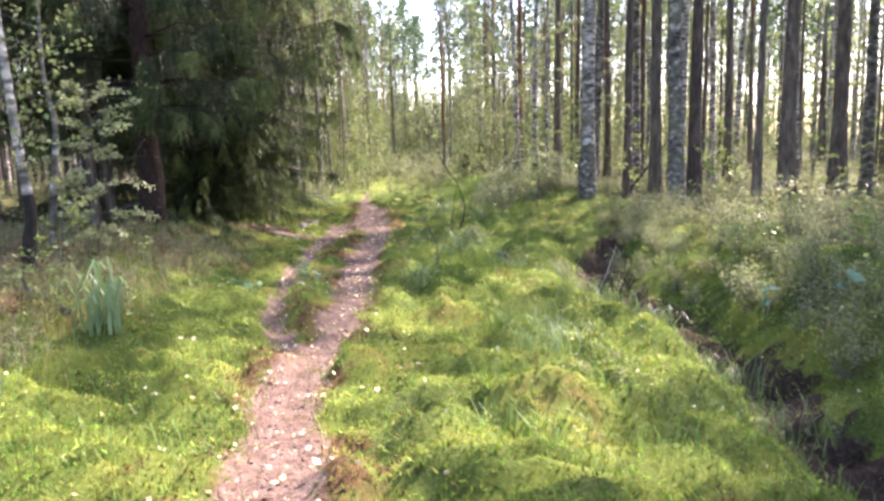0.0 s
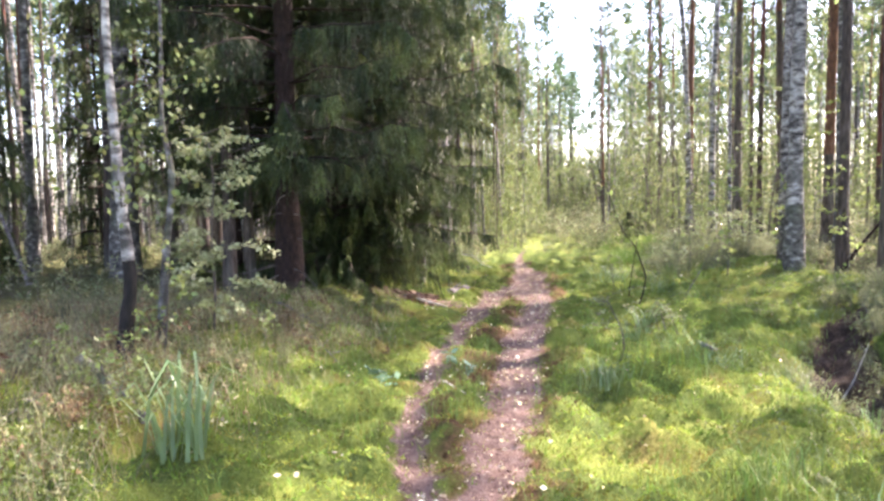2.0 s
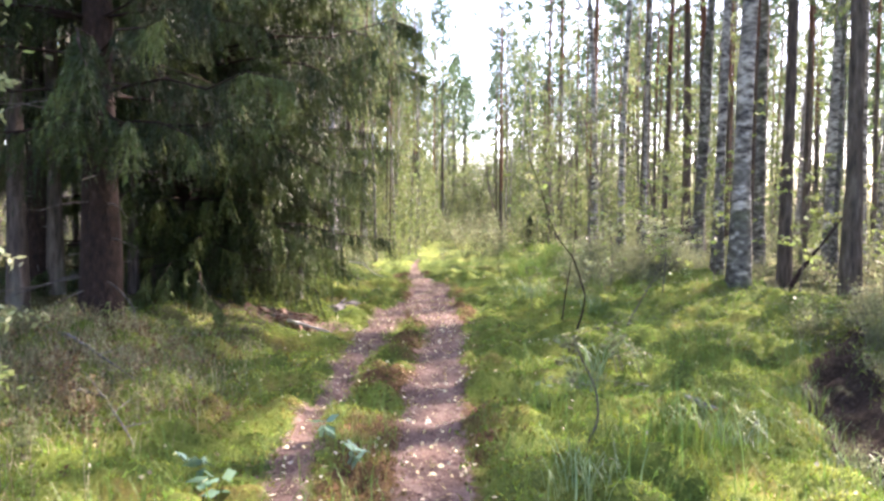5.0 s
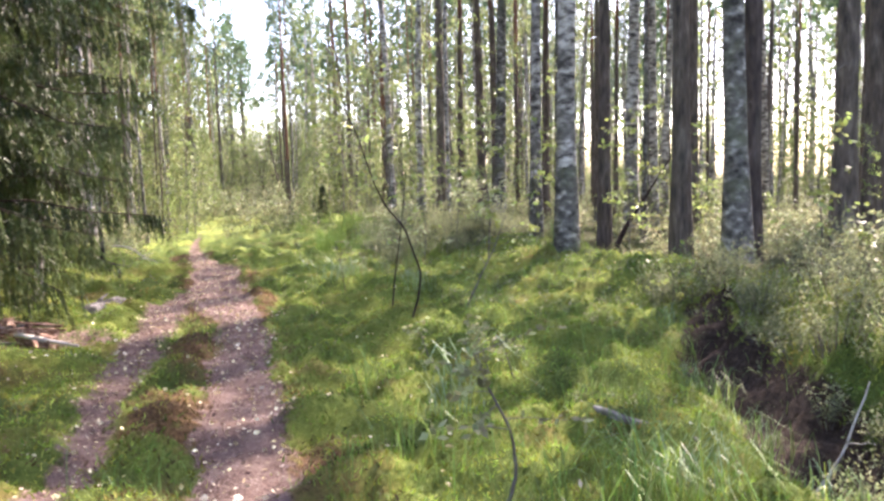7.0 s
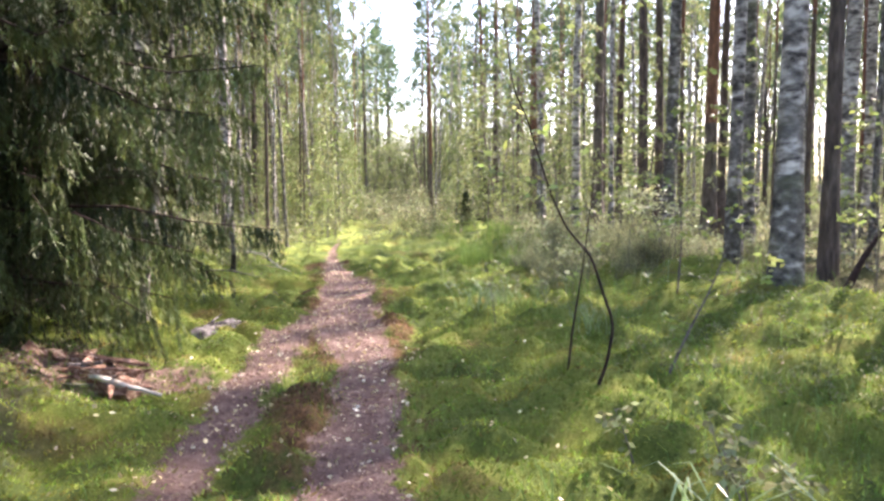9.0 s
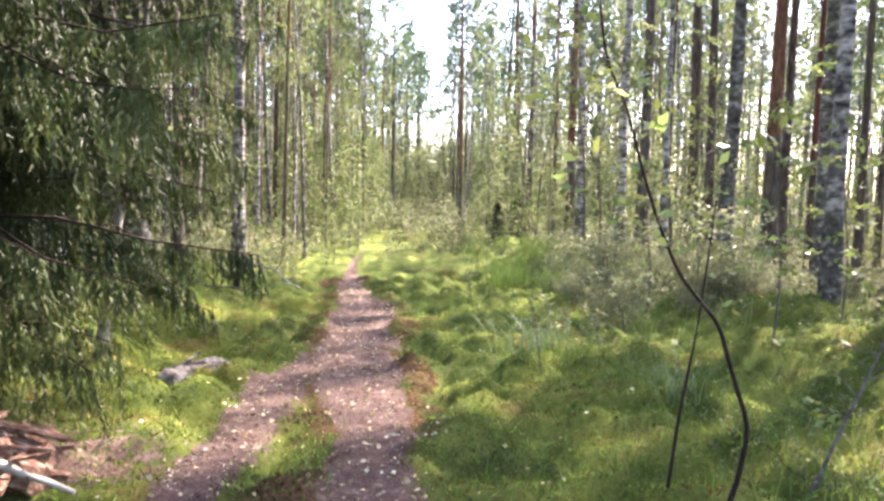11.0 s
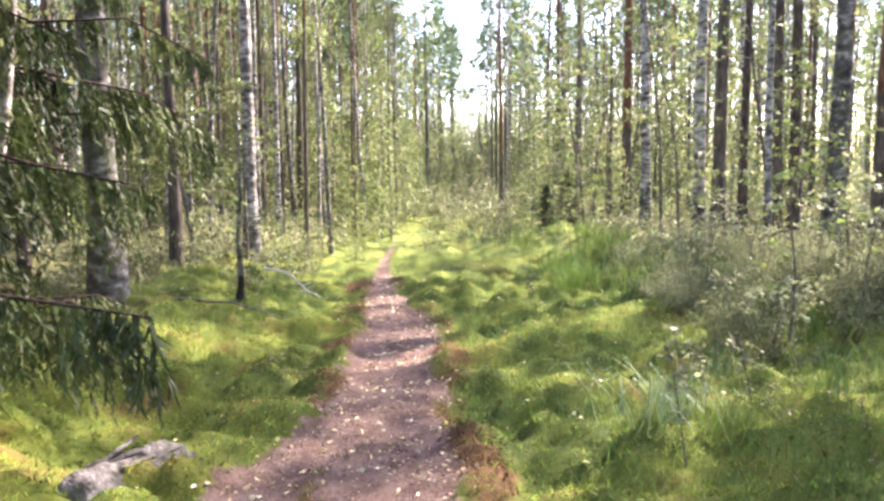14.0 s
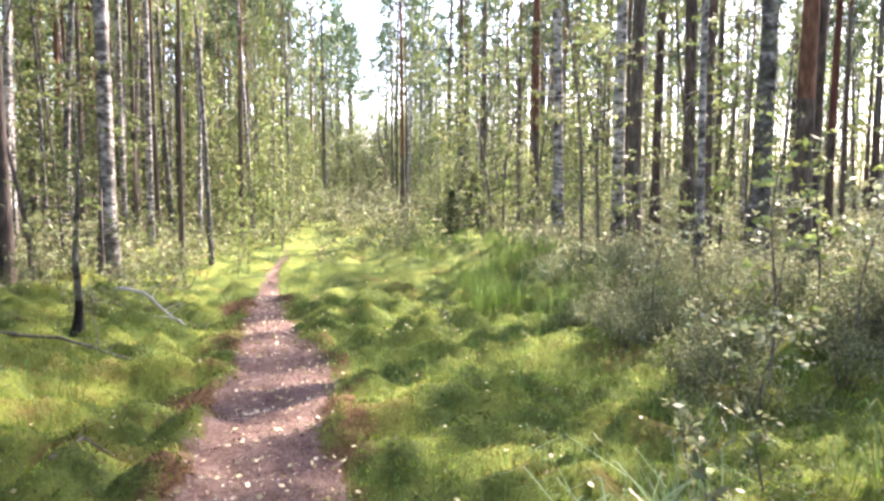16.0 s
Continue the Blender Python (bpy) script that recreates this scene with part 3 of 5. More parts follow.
class Kind:
    """A tree built once; the first call of put() plants it, later ones plant copies."""

    def __init__(self, tree, d):
        self.tree, self.d, self.used = tree, d, False

    def put(self, x, y, d, turn=None, sz=None, tilt=(0, 0), label=""):
        s = d / self.d
        turn = rng.uniform(0, 360) if turn is None else turn
        ob = planted(self.tree, x, y, turn, s, sz or min(1.15, max(0.7, s ** 0.3)), tilt, not self.used, label)
        self.used = True
        return ob


PINES = [Kind(pine(11, 20, 0.26), 0.26), Kind(pine(12, 18, 0.24, 0.5), 0.24), Kind(pine(13, 21, 0.28, 0.6), 0.28), Kind(pine(14, 19, 0.25, 0.52), 0.25)]
RED = Kind(pine(15, 20, 0.3, 0.6, True, 6), 0.3)
BIRCHES = [Kind(birch(21), 0.24), Kind(birch(22, 18, 0.22, 0.5), 0.22), Kind(birch(23, 16, 0.24, 0.38, True), 0.24), Kind(birch(24, 17, 0.2, 0.45), 0.2)]
DARK_BIRCH = Kind(birch(25, 18, 0.3, 0.5, True), 0.3)
PALE_BIRCH = Kind(birch(26, 18, 0.3, 0.5), 0.3)

# crown filled out beyond the other birches, to shade moss left of the trail
LEAFY_BIRCH = Kind(birch(27, 18, 0.26, 0.42, False, (0, 0), 2.4), 0.26)
LEAFY_BIRCH.put(3.46, 17.26, 0.3, 20, label="thick white birch with black cracked bark beside the trail")
PALE_BIRCH.put(-7.0, 8.05, 0.2, 0, tilt=(0, 9), label="white birch leaning slightly over the undergrowth")
DARK_BIRCH.put(-8.4, 9.9, 0.24, 200, tilt=(0, -3))
PALE_BIRCH.put(-9.6, 10.9, 0.24, 0, tilt=(0, 9))
DARK_BIRCH.put(-8.36, 13.44, 0.4, 30, label="thick old birch with dark fissured lower bark")
PINES[0].put(-9.3, 14.6, 0.22)
PINES[1].put(-9.9, 15.2, 0.22)
DARK_BIRCH.put(4.81, 14.97, 0.3, 0, tilt=(0, -1.5))
PINES[1].put(5.3, 15.4, 0.26)
PINES[2].put(4.7, 16.1, 0.25)
PINES[0].put(4.7, 18.5, 0.22)
PINES[2].put(7.7, 16.4, 0.33)
BIRCHES[0].put(3.75, 19.3, 0.2)
BIRCHES[1].put(3.41, 32.5, 0.26)
RED.put(7.5, 29.1, 0.38, label="stout dark pine with reddish flaking bark")
PINES[1].put(8.05, 29.6, 0.26)
DARK_BIRCH.put(5.7, 27.5, 0.36, 40, tilt=(0, 5), label="grey birch leaning away from the trail")
PINES[0].put(5.1, 32.0, 0.34)
BIRCHES[1].put(3.8, 29.3, 0.25, tilt=(0, 2))
PINES[2].put(6.9, 33.0, 0.34)
PINES[3].put(7.6, 33.5, 0.32)
PINES[1].put(6.2, 33.4, 0.24)
BIRCHES[2].put(6.6, 24.9, 0.3)
# two extra birches, added for the shade of their crowns
for x, y, d in ((7.3, 22.4, 0.3), (8.9, 24.2, 0.24)):
    LEAFY_BIRCH.put(x, y, d, label="added shade-casting birch with a full yellow-green crown among the pines")
# pine added with a doubled crown, to throw shade across ruts and left moss
SHADE_PINE = Kind(pine(16, 20, 0.24, 0.5, False, 10, 2.2), 0.24)
SHADE_PINE.put(8.4, 21.6, 0.24, sz=1.0, label="added tall pine with a dense shade-casting needle crown")
RED.put(4.2, 38.5, 0.34, label="straight pine with red bark in the row by the clearing")
PINES[0].put(3.12, 42.3, 0.26)
PINES[2].put(3.2, 49.0, 0.28)
PINES[3].put(-6.28, 26.06, 0.2)
DARK_BIRCH.put(-5.6, 22.2, 0.36, 70)
PALE_BIRCH.put(-5.56, 28.13, 0.28, 250)

PINES[3].put(5.85, 13.6, 0.15)
PINES[2].put(9.6, 17.8, 0.36)
BIRCHES[2].put(11.0, 19.0, 0.3)
BIRCHES[2].put(-7.4, 19.6, 0.24)

# unseen birches added off to the right, to shade the ground near the ditch
for x, y, d in ((8.4, 8.4, 0.2), (10.2, 10.6, 0.22), (7.6, 5.8, 0.2), (11.6, 8.0, 0.2), (9.4, 6.4, 0.18)):
    BIRCHES[1 if x < 9 else 0].put(x, y, d)

BIG_SPRUCE = Kind(spruce(31, 22, 0.34, 3.1, 2.1, 0.34, snags=22), 0.34)
SPRUCE_2 = Kind(spruce(32, 21, 0.26, 4.25, 0.6, 0.32, snags=14), 0.26)
BIG_SPRUCE.put(-4.95, 12.6, 0.34, 0, 1.0)
SPRUCE_2.put(-5.45, 16.0, 0.26, 0, 1.0)
SPRUCE_2.put(-5.6, 18.0, 0.22, 120, 0.9)
PINES[0].put(-6.15, 13.0, 0.19)
PINES[1].put(-6.35, 14.1, 0.17)
PINES[3].put(-5.75, 15.0, 0.12)
BIG_SPRUCE.put(-6.9, 14.6, 0.27, 200, 0.9)
LOW_SPRUCE = Kind(spruce(34, 13, 0.17, 3.0, 0.25, 0.2, "young spruce with boughs sweeping down to the ground", 3.2, 40, 4), 0.17)
LOW_SPRUCE.put(-4.85, 16.3, 0.17, 0, 1.0)
# out-of-view spruce, added only so its shadow falls on the ditch
SPRUCE_2.put(12.4, 11.2, 0.26, 60, 1.0, label="unseen tall dark spruce added beyond the ditch to shade it")

# ---- the forest on both sides of the clearing ----
fr = np.random.default_rng(41)
placed = [(o.matrix_basis.translation.x, o.matrix_basis.translation.y) for o in bpy.data.objects if o.get("category") == "tree"]


def free(x, y, gap):
    return all((x - a) ** 2 + (y - c) ** 2 > gap * gap for a, c in placed)


def open_strip(x, y):
    """True on the clearing along the trail, where no tree stands."""
    mid = -0.03 * min(y, 35)
    right = 5.4 if y < 24 else (3.2 if y < 45 else 1.1)
    left = -6.8 if y < 31 else (-3.7 if y < 38 else (-2.7 if y < 55 else -1.5))
    return left < x - mid < right


FAR_SPOTS = []
tries = 0
while len(placed) < 300 and tries < 30000:
    tries += 1
    x, y = fr.uniform(-20, 19), fr.uniform(4, 58)
    if open_strip(x, y) or not free(x, y, 1.35) or (x < -3 and y < 12 and x > -11) or (x > 4 and y < 17 and x < 9) or (x > 0 and not free(x, y, 1.95)):
        continue
    placed.append((x, y))
    p = fr.uniform()
    left = x < 0
    slim = (y > 31 and -5.5 < x + 0.03 * y < 0) or (0 < x < 9)
    top = 0.15 if slim else 0.22
    if p < (0.4 if left else 0.55):
        PINES[fr.integers(0, 4)].put(x, y, fr.uniform(0.1, top))
    elif p < 0.93:
        BIRCHES[fr.integers(0, 4)].put(x, y, fr.uniform(0.09, top), tilt=(fr.normal(0, 1.5), fr.normal(0, 1.5)))
    else:
        RED.put(x, y, fr.uniform(0.12, top + 0.03), label="slim pine with reddish upper bark")
tries = more_left = 0
while more_left < 110 and tries < 20000:
    tries += 1
    x, y = fr.uniform(-19, -4.6), fr.uniform(24, 58)
    if open_strip(x, y) or not free(x, y, 0.8):
        continue
    placed.append((x, y))
    more_left += 1
    (BIRCHES[fr.integers(0, 4)] if fr.uniform() < 0.45 else PINES[fr.integers(0, 4)]).put(x, y, fr.uniform(0.07, 0.14), tilt=(fr.normal(0, 1.5), fr.normal(0, 1.5)))
tries = 0
while len(FAR_SPOTS) < 1000 and tries < 60000:
    tries += 1
    x, y = fr.uniform(-50, 55), fr.uniform(-20, 115)
    if open_strip(x, y) or (-20 < x < 20.5 and -3 < y < 60) or (abs(x) < 9 and y < 3):
        continue
    FAR_SPOTS.append((x, y))


def far_tree(r, conifer):
    """A light tree for the distance: tapering trunk and a loose crown."""
    b = Build()
    h = r.uniform(15, 20)
    line = trunk_line(h, r, 0.2, k=6)
    tube(b, line, radii_line(6, r.uniform(0.16, 0.28), h), 6, 0 if conifer else 1)
    k = 110 if conifer else 170
    z = h * (0.58 + 0.42 * r.uniform(0, 1, k)) if conifer else h * (0.14 + 0.84 * r.uniform(0, 1, k))
    a, q = r.uniform(0, 6.28, k), np.sqrt(r.uniform(0.05, 1, k)) * 2.2 * (1.15 - (z / h) ** 3)
    c = np.stack([np.cos(a) * q, np.sin(a) * q, z], -1)
    if conifer:
        for n in range(3):
            spikes(b, c + r.normal(0, 0.12, c.shape), r.normal(size=(k, 3)) + np.array([0, 0, 0.4]), r.uniform(0.35, 0.7, k), 0.2, 2, r)
    else:
        leaves(b, c, r.normal(size=(k, 3)), r.uniform(0.28, 0.48, k), 0.26, 3, r)
    return b


far = Build()
models = [far_tree(fr, i % 2 == 0) for i in range(8)]
for x, y in FAR_SPOTS:
    t = models[fr.integers(0, 8)]
    a, s = fr.uniform(0, 6.28), fr.uniform(0.85, 1.15)
    ca, sa = math.cos(a) * s, math.sin(a) * s
    base = far.n
    v = np.concatenate(t.v)
    far.v.append(v @ np.array([[ca, sa, 0], [-sa, ca, 0], [0, 0, s]]) + np.array([x, y, on(x, y, 0.1)]))
    far.n += len(v)
    far.f += [f + base for f in t.f]
    far.m += t.m
tagged(part("distant_woods", far, [M_PINE, M_BIRCH, M_PNN, M_BLEAF], smooth=False), "distant mixed pine and birch woods", "forest", kind="stuff")

# ---- young trees along the edges of the clearing ----
YOUNG = [Kind(sapling(50 + i, 4.5 + i, 22, 0.082, (0.03, 0.02), M_BLEAF, "young_birch", "young birch with pale yellow-green leaves at the clearing edge", 34, 0.03, 0.25, 0.12, 0.5), 1.0) for i in range(3)]
BUSHY = [Kind(sapling(60 + i, 1.7 + 0.4 * i, 16, 0.06, (0.05, 0.03), M_SLEAF, "leafy_bush", "leafy grey-green bush at the edge of the clearing", 30, 0.014, 0.2, 0.08, 0.5), 1.0) for i in range(3)]
for side, n in ((-1, 34), (1, 18)):
    for i in range(n):
        y = fr.uniform(26, 85)
        x = -0.03 * min(y, 35) + (fr.uniform(-9.5, -2.9) if side < 0 else fr.uniform(2.6, 6.5))
        YOUNG[fr.integers(0, 3)].put(x, y, fr.uniform(0.8, 1.5), sz=fr.uniform(0.8, 1.7))
for side, n in ((-1, 40), (1, 46)):
    for i in range(n):
        y = fr.uniform(28, 70)
        x = -0.03 * min(y, 35) + (fr.uniform(-6.5, -2.4) if side < 0 else fr.uniform(1.9, 6.0))
        BUSHY[fr.integers(0, 3)].put(x, y, fr.uniform(0.5, 1.0), sz=fr.uniform(0.35, 0.9))
for i in range(16):
    BUSHY[i % 3].put(fr.uniform(5.0, 11), fr.uniform(15, 30), fr.uniform(0.5, 0.9), sz=fr.uniform(0.4, 0.9))
for i in range(9):
    BUSHY[i % 3].put(fr.uniform(-13, -7.5), fr.uniform(9, 20), fr.uniform(0.5, 0.9), sz=fr.uniform(0.4, 0.9))
YSPRUCE = Kind(spruce(33, 7.0, 0.09, 1.3, 0.25, 0.22, "young dark green spruce between the birches", 0.0, 22), 1.0)
for x, y, s in ((-10.6, 12.6, 1.0), (-12.2, 11.0, 1.1), (-11.4, 17.0, 1.2), (-13.5, 14.0, 1.1), (-7.2, 21.5, 0.8)):
    YSPRUCE.put(x, y, s, sz=s)
# two more unseen spruces, added to darken the near right ground with their shadows
for x, y, s in ((10.4, 10.6, 1.5), (11.6, 12.9, 1.7)):
    YSPRUCE.put(x, y, s, sz=s * 1.1, label="unseen spruce added beyond the ditch as a shade caster")
YSPRUCE.put(1.3, 36.4, 0.35, sz=0.2, label="small dark green spruce bush in the grass")
YSPRUCE.put(2.1, 37.5, 0.4, sz=0.28, label="small dark green spruce bush in the grass")

# young growth that closes the clearing far off
for i in range(64):
    y = fr.uniform(64, 104)
    YOUNG[i % 3].put(-0.03 * min(y, 35) + fr.uniform(-4, 4), y, fr.uniform(1.5, 2.4), sz=fr.uniform(0.8, 1.6))
for i in range(30):
    y = fr.uniform(46, 70)
    BUSHY[i % 3].put(-0.03 * min(y, 35) + fr.uniform(-3.0, 3.0), y, fr.uniform(0.6, 1.1), sz=fr.uniform(0.3, 0.8))

def thicket_tree(r):
    """A slender young tree with leaves from near the ground to its tip."""
    b = Build()
    h = r.uniform(5, 9)
    line = trunk_line(h, r, 0.2, k=6)
    tube(b, line, radii_line(6, 0.08, h), 5, 0)
    k = 460
    z = h * (0.06 + 0.94 * r.uniform(0, 1, k))
    a, q = r.uniform(0, 6.28, k), np.sqrt(r.uniform(0.02, 1, k)) * 1.3 * (1.12 - z / h)
    leaves(b, np.stack([np.cos(a) * q, np.sin(a) * q, z], -1), r.normal(size=(k, 3)), r.uniform(0.1, 0.22, k), 0.12, 1, r)
    return b


thick = Build()
models = [thicket_tree(fr) for i in range(6)]
spots = [(fr.uniform(-12, 12) - 1.0, fr.uniform(88, 128)) for i in range(170)]
spots += [(-0.03 * min(y, 35) + side * fr.uniform(2.0 if side > 0 else 2.6, 12), y) for y, side in zip(fr.uniform(36, 95, 420), fr.choice([-1, -1, 1], 420))]
spots += [(side * fr.uniform(10, 48), y) for y, side in zip(fr.uniform(34, 100, 380), fr.choice([-1, 1], 380))]
for x, y in spots:
    t = models[fr.integers(0, 6)]
    a, s = fr.uniform(0, 6.28), fr.uniform(0.45, 1.0) + (0.5 if y > 96 else 0)
    ca, sa = math.cos(a) * s, math.sin(a) * s
    base, v = thick.n, np.concatenate(t.v)
    thick.v.append(v @ np.array([[ca, sa, 0], [-sa, ca, 0], [0, 0, s]]) + np.array([x, y, on(x, y, 0.1)]))
    thick.n += len(v)
    thick.f += [f + base for f in t.f]
    thick.m += t.m
tagged(part("birch_thicket", thick, [M_BIRCHD, M_BLEAF], smooth=False), "pale green thicket of young birches closing the clearing", "thicket", kind="stuff")

# ---- dwarf shrubs of the forest floor ----
def shrub_mesh(r, h, n, leaf, wide, k=16):
    b = Build()
    for i in range(n):
        a, q = r.uniform(0, 6.28), r.uniform(0.1, 1) * wide
        top = np.array([math.cos(a) * q, math.sin(a) * q, h * r.uniform(0.6, 1.1)])
        root = top * np.array([0.35, 0.35, 0])
        spikes(b, np.array([root - np.array([0, 0, 0.03]), root - np.array([0, 0, 0.03])]), np.array([top - root, top - root]), np.linalg.norm(top - root) + 0.03, 0.007, 0, r)
        t = r.uniform(0.25, 1.05, (k, 1))
        c = root * (1 - t) + top * t + r.normal(0, 0.025, (k, 3))
        leaves(b, c, r.normal(size=(k, 3)) + np.array([0, 0, 0.5]), leaf * r.uniform(0.7, 1.4, k), leaf * 0.5, 1, r)
    return b


SHRUBS = [shrub_mesh(fr, 0.42, 28, 0.03, 0.36, 18), shrub_mesh(fr, 0.5, 30, 0.028, 0.38, 18), shrub_mesh(fr, 0.34, 25, 0.034, 0.36, 18)]
LIGHT_SHRUBS = [shrub_mesh(fr, 0.45, 9, 0.06, 0.38, 10), shrub_mesh(fr, 0.55, 9, 0.056, 0.4, 10)]
SHRUB_DATA = [b.mesh("dwarf_shrub", [M_TWIG, M_SHRUB], False) for b in SHRUBS]
BROWN_SHRUBS = [b.mesh("dwarf_shrub", [M_TWIG, M_BROWN], False) for b in SHRUBS]
# x from, x to, y from, y to, how many, least and greatest size
ZONES = [(1.2, 3.2, 19.6, 23.5, 50, 0.7, 1.25), (1.6, 4.8, 20.5, 27.0, 76, 0.8, 1.45), (2.95, 3.6, 3.2, 14.2, 38, 0.7, 1.1), (3.5, 5.4, 3.2, 14.6, 50, 0.8, 1.2), (1.5, 2.1, 8.8, 11.0, 6, 0.6, 0.8),
         (-6.6, -3.2, 3.4, 10.6, 62, 0.5, 1.0)]
count = 0
for x0, x1, y0, y1, n, s0, s1 in ZONES:
    for i in range(n):
        x, y = fr.uniform(x0, x1), fr.uniform(y0, y1)
        if (x < -2.6 and 5.6 < y < 6.4 and x > -3.4) or float(ditch_share(x, y)) > 0.6:
            continue
        s = fr.uniform(s0, s1)
        brown = x < -3 and fr.uniform() < 0.4
        ob = new("dwarf_shrub", (BROWN_SHRUBS if brown else SHRUB_DATA)[fr.integers(0, 3)])
        ob.matrix_basis = pose(x, y, on(x, y, 0.01), fr.normal(0, 6), fr.normal(0, 6), fr.uniform(0, 360)) @ Matrix.Diagonal((s, s, s * fr.uniform(0.8, 1.2), 1))
        tagged(ob, "withered brown dwarf shrub on the forest floor" if brown else "knee-high grey-green dwarf shrub on the mossy forest floor", "shrub", "dwarf shrubs beside the trail")
        count += 1
more = Build()
spots = [(fr.uniform(2.0, 5.0), fr.uniform(26, 32)) for i in range(50)] + [(fr.uniform(4.9, 7.5), fr.uniform(8, 19)) for i in range(60)] + [(fr.uniform(-7.6, -4.4), fr.uniform(24.5, 32)) for i in range(50)] + [(fr.uniform(4.5, 20), fr.uniform(4, 45)) for i in range(520)] + [(fr.uniform(-20, -6.0), fr.uniform(4, 45)) for i in range(420)] + [(fr.uniform(-6, 4.5), fr.uniform(32, 70)) for i in range(260)] + [(fr.choice([-1, 1]) * fr.uniform(4, 45), fr.uniform(40, 105)) for i in range(1000)]
for x, y in spots:
    if abs(x + 3) < 0.7 and y < 45:
        continue
    t = LIGHT_SHRUBS[fr.integers(0, 2)]
    s, a = fr.uniform(0.8, 1.6) * (1 + max(0, y - 25) / 24), fr.uniform(0, 6.28)
    ca, sa = math.cos(a) * s, math.sin(a) * s
    base, v = more.n, np.concatenate(t.v)
    more.v.append(v @ np.array([[ca, sa, 0], [-sa, ca, 0], [0, 0, s * 0.9]]) + np.array([x, y, on(x, y, 0.02)]))
    more.n += len(v)
    more.f += [f + base for f in t.f]
    more.m += t.m
tagged(part("undergrowth", more, [M_TWIG, M_SHRUB], smooth=False), "grey-green dwarf shrub undergrowth between the trees", "undergrowth", kind="stuff")


# ---- single plants ----
def leafy_stem(name, label, x, y, pts, rad, n_leaf, leaf, m, z0=0.35, spread=0.25, twigs=8, seed=1, category="sapling", sink=0.03, bark=None):
    """A stem along given bends, with side twigs that carry leaves."""
    r = np.random.default_rng(seed)
    root = thing(name, label, category, pose(x, y, on(x, y, sink)))
    pts = np.array(pts, float)
    k = len(pts)
    tb, cb = Build(), Build()
    t1 = np.linspace(0, k - 1, (k - 1) * 4 + 1)
    p = np.stack([np.interp(t1, np.arange(k), pts[:, a]) for a in range(3)], -1)
    p[1:-1] = (p[:-2] + 2 * p[1:-1] + p[2:]) / 4
    tube(tb, p, rad * (1 - 0.7 * np.linspace(0, 1, len(p))), 7, 0, 0.04, r)
    part("stem", tb, bark or M_TWIG, root)
    wb = Build()
    per = max(1, n_leaf // twigs)
    for i in range(twigs):
        t = z0 + (1 - z0) * (i + r.uniform()) / twigs
        q = limb(wb, at_line(p, min(t, 1)), r.uniform(0, 6.28), spread * r.uniform(0.5, 1.3), r.uniform(0.0, 0.7), rad * 0.3, r, 0, 0.2, 5, 3)
        tt = r.uniform(0.25, 1.05, per)
        c = np.stack([np.interp(tt, np.linspace(0, 1, 5), q[:, a]) for a in range(3)], -1) + r.normal(0, 0.015, (per, 3))
        leaves(cb, c, r.normal(size=(per, 3)) * np.array([1, 1, 0.5]) + np.array([0, 0, -0.2]), leaf * r.uniform(0.7, 1.3, per), leaf * 0.6 * r.uniform(0.8, 1.2, per), 0, r)
    tagged(part("twig_work", wb, M_TWIG, root), kind="stuff")
    tagged(part("foliage", cb, m, root, smooth=False), kind="stuff")
    return root


leafy_stem("crooked_sapling", "crooked dark aspen sapling with sparse bright leaves", 0.35, 13.9,
           [(0, 0, 0), (0.07, 0, 0.2), (0.11, 0, 0.45), (0.02, 0.02, 0.72), (-0.05, 0, 0.92), (-0.22, 0.03, 1.12), (-0.33, 0, 1.34), (-0.4, 0.05, 1.58), (-0.49, 0, 1.84), (-0.6, 0, 2.08), (-0.66, 0.02, 2.6)], 0.013, 150, 0.062, M_SLEAF, 0.6, 0.55, 18, 71, bark=M_SPBARK)
leafy_stem("slim_sapling", "slim sapling stem with a few leaves beside the trail", 0.2, 14.2, [(0, 0, 0), (0.04, 0, 0.4), (0.12, 0, 0.9), (0.2, 0.05, 1.5)], 0.011, 40, 0.06, M_SLEAF, 0.6, 0.3, 6, 72, bark=M_SPBARK)
leafy_stem("leaning_sapling", "leaning rowan sapling with pale glossy leaves", 1.0, 14.4, [(0, 0, 0), (0.2, 0.1, 0.35), (0.45, 0.2, 0.75), (0.6, 0.25, 1.1)], 0.013, 90, 0.07, M_SLEAF, 0.35, 0.45, 10, 73)
leafy_stem("bent_sapling", "thin bent sapling with whitish-green leaves on top", -0.13, 9.65, [(0, 0, 0), (0.08, 0, 0.2), (0.06, 0, 0.4), (-0.05, 0, 0.62), (-0.1, 0, 0.75)], 0.01, 90, 0.05, M_SHRUB, 0.45, 0.3, 8, 74)
leafy_stem("rowan_sapling", "pale-leaved rowan sapling in front of the dark spruce", -4.2, 8.9, [(0, 0, 0), (0.03, 0, 0.5), (0.0, 0, 1.0), (0.05, 0, 1.5), (0.02, 0, 1.95)], 0.016, 2300, 0.06, M_PALELEAF, 0.1, 0.62, 38, 75)
leafy_stem("rowan_sapling", "small leafy rowan sprout by the burnt birch", -4.15, 7.9, [(0, 0, 0), (0.05, 0, 0.5), (0.1, 0, 1.0)], 0.01, 120, 0.06, M_SLEAF, 0.35, 0.35, 10, 76)
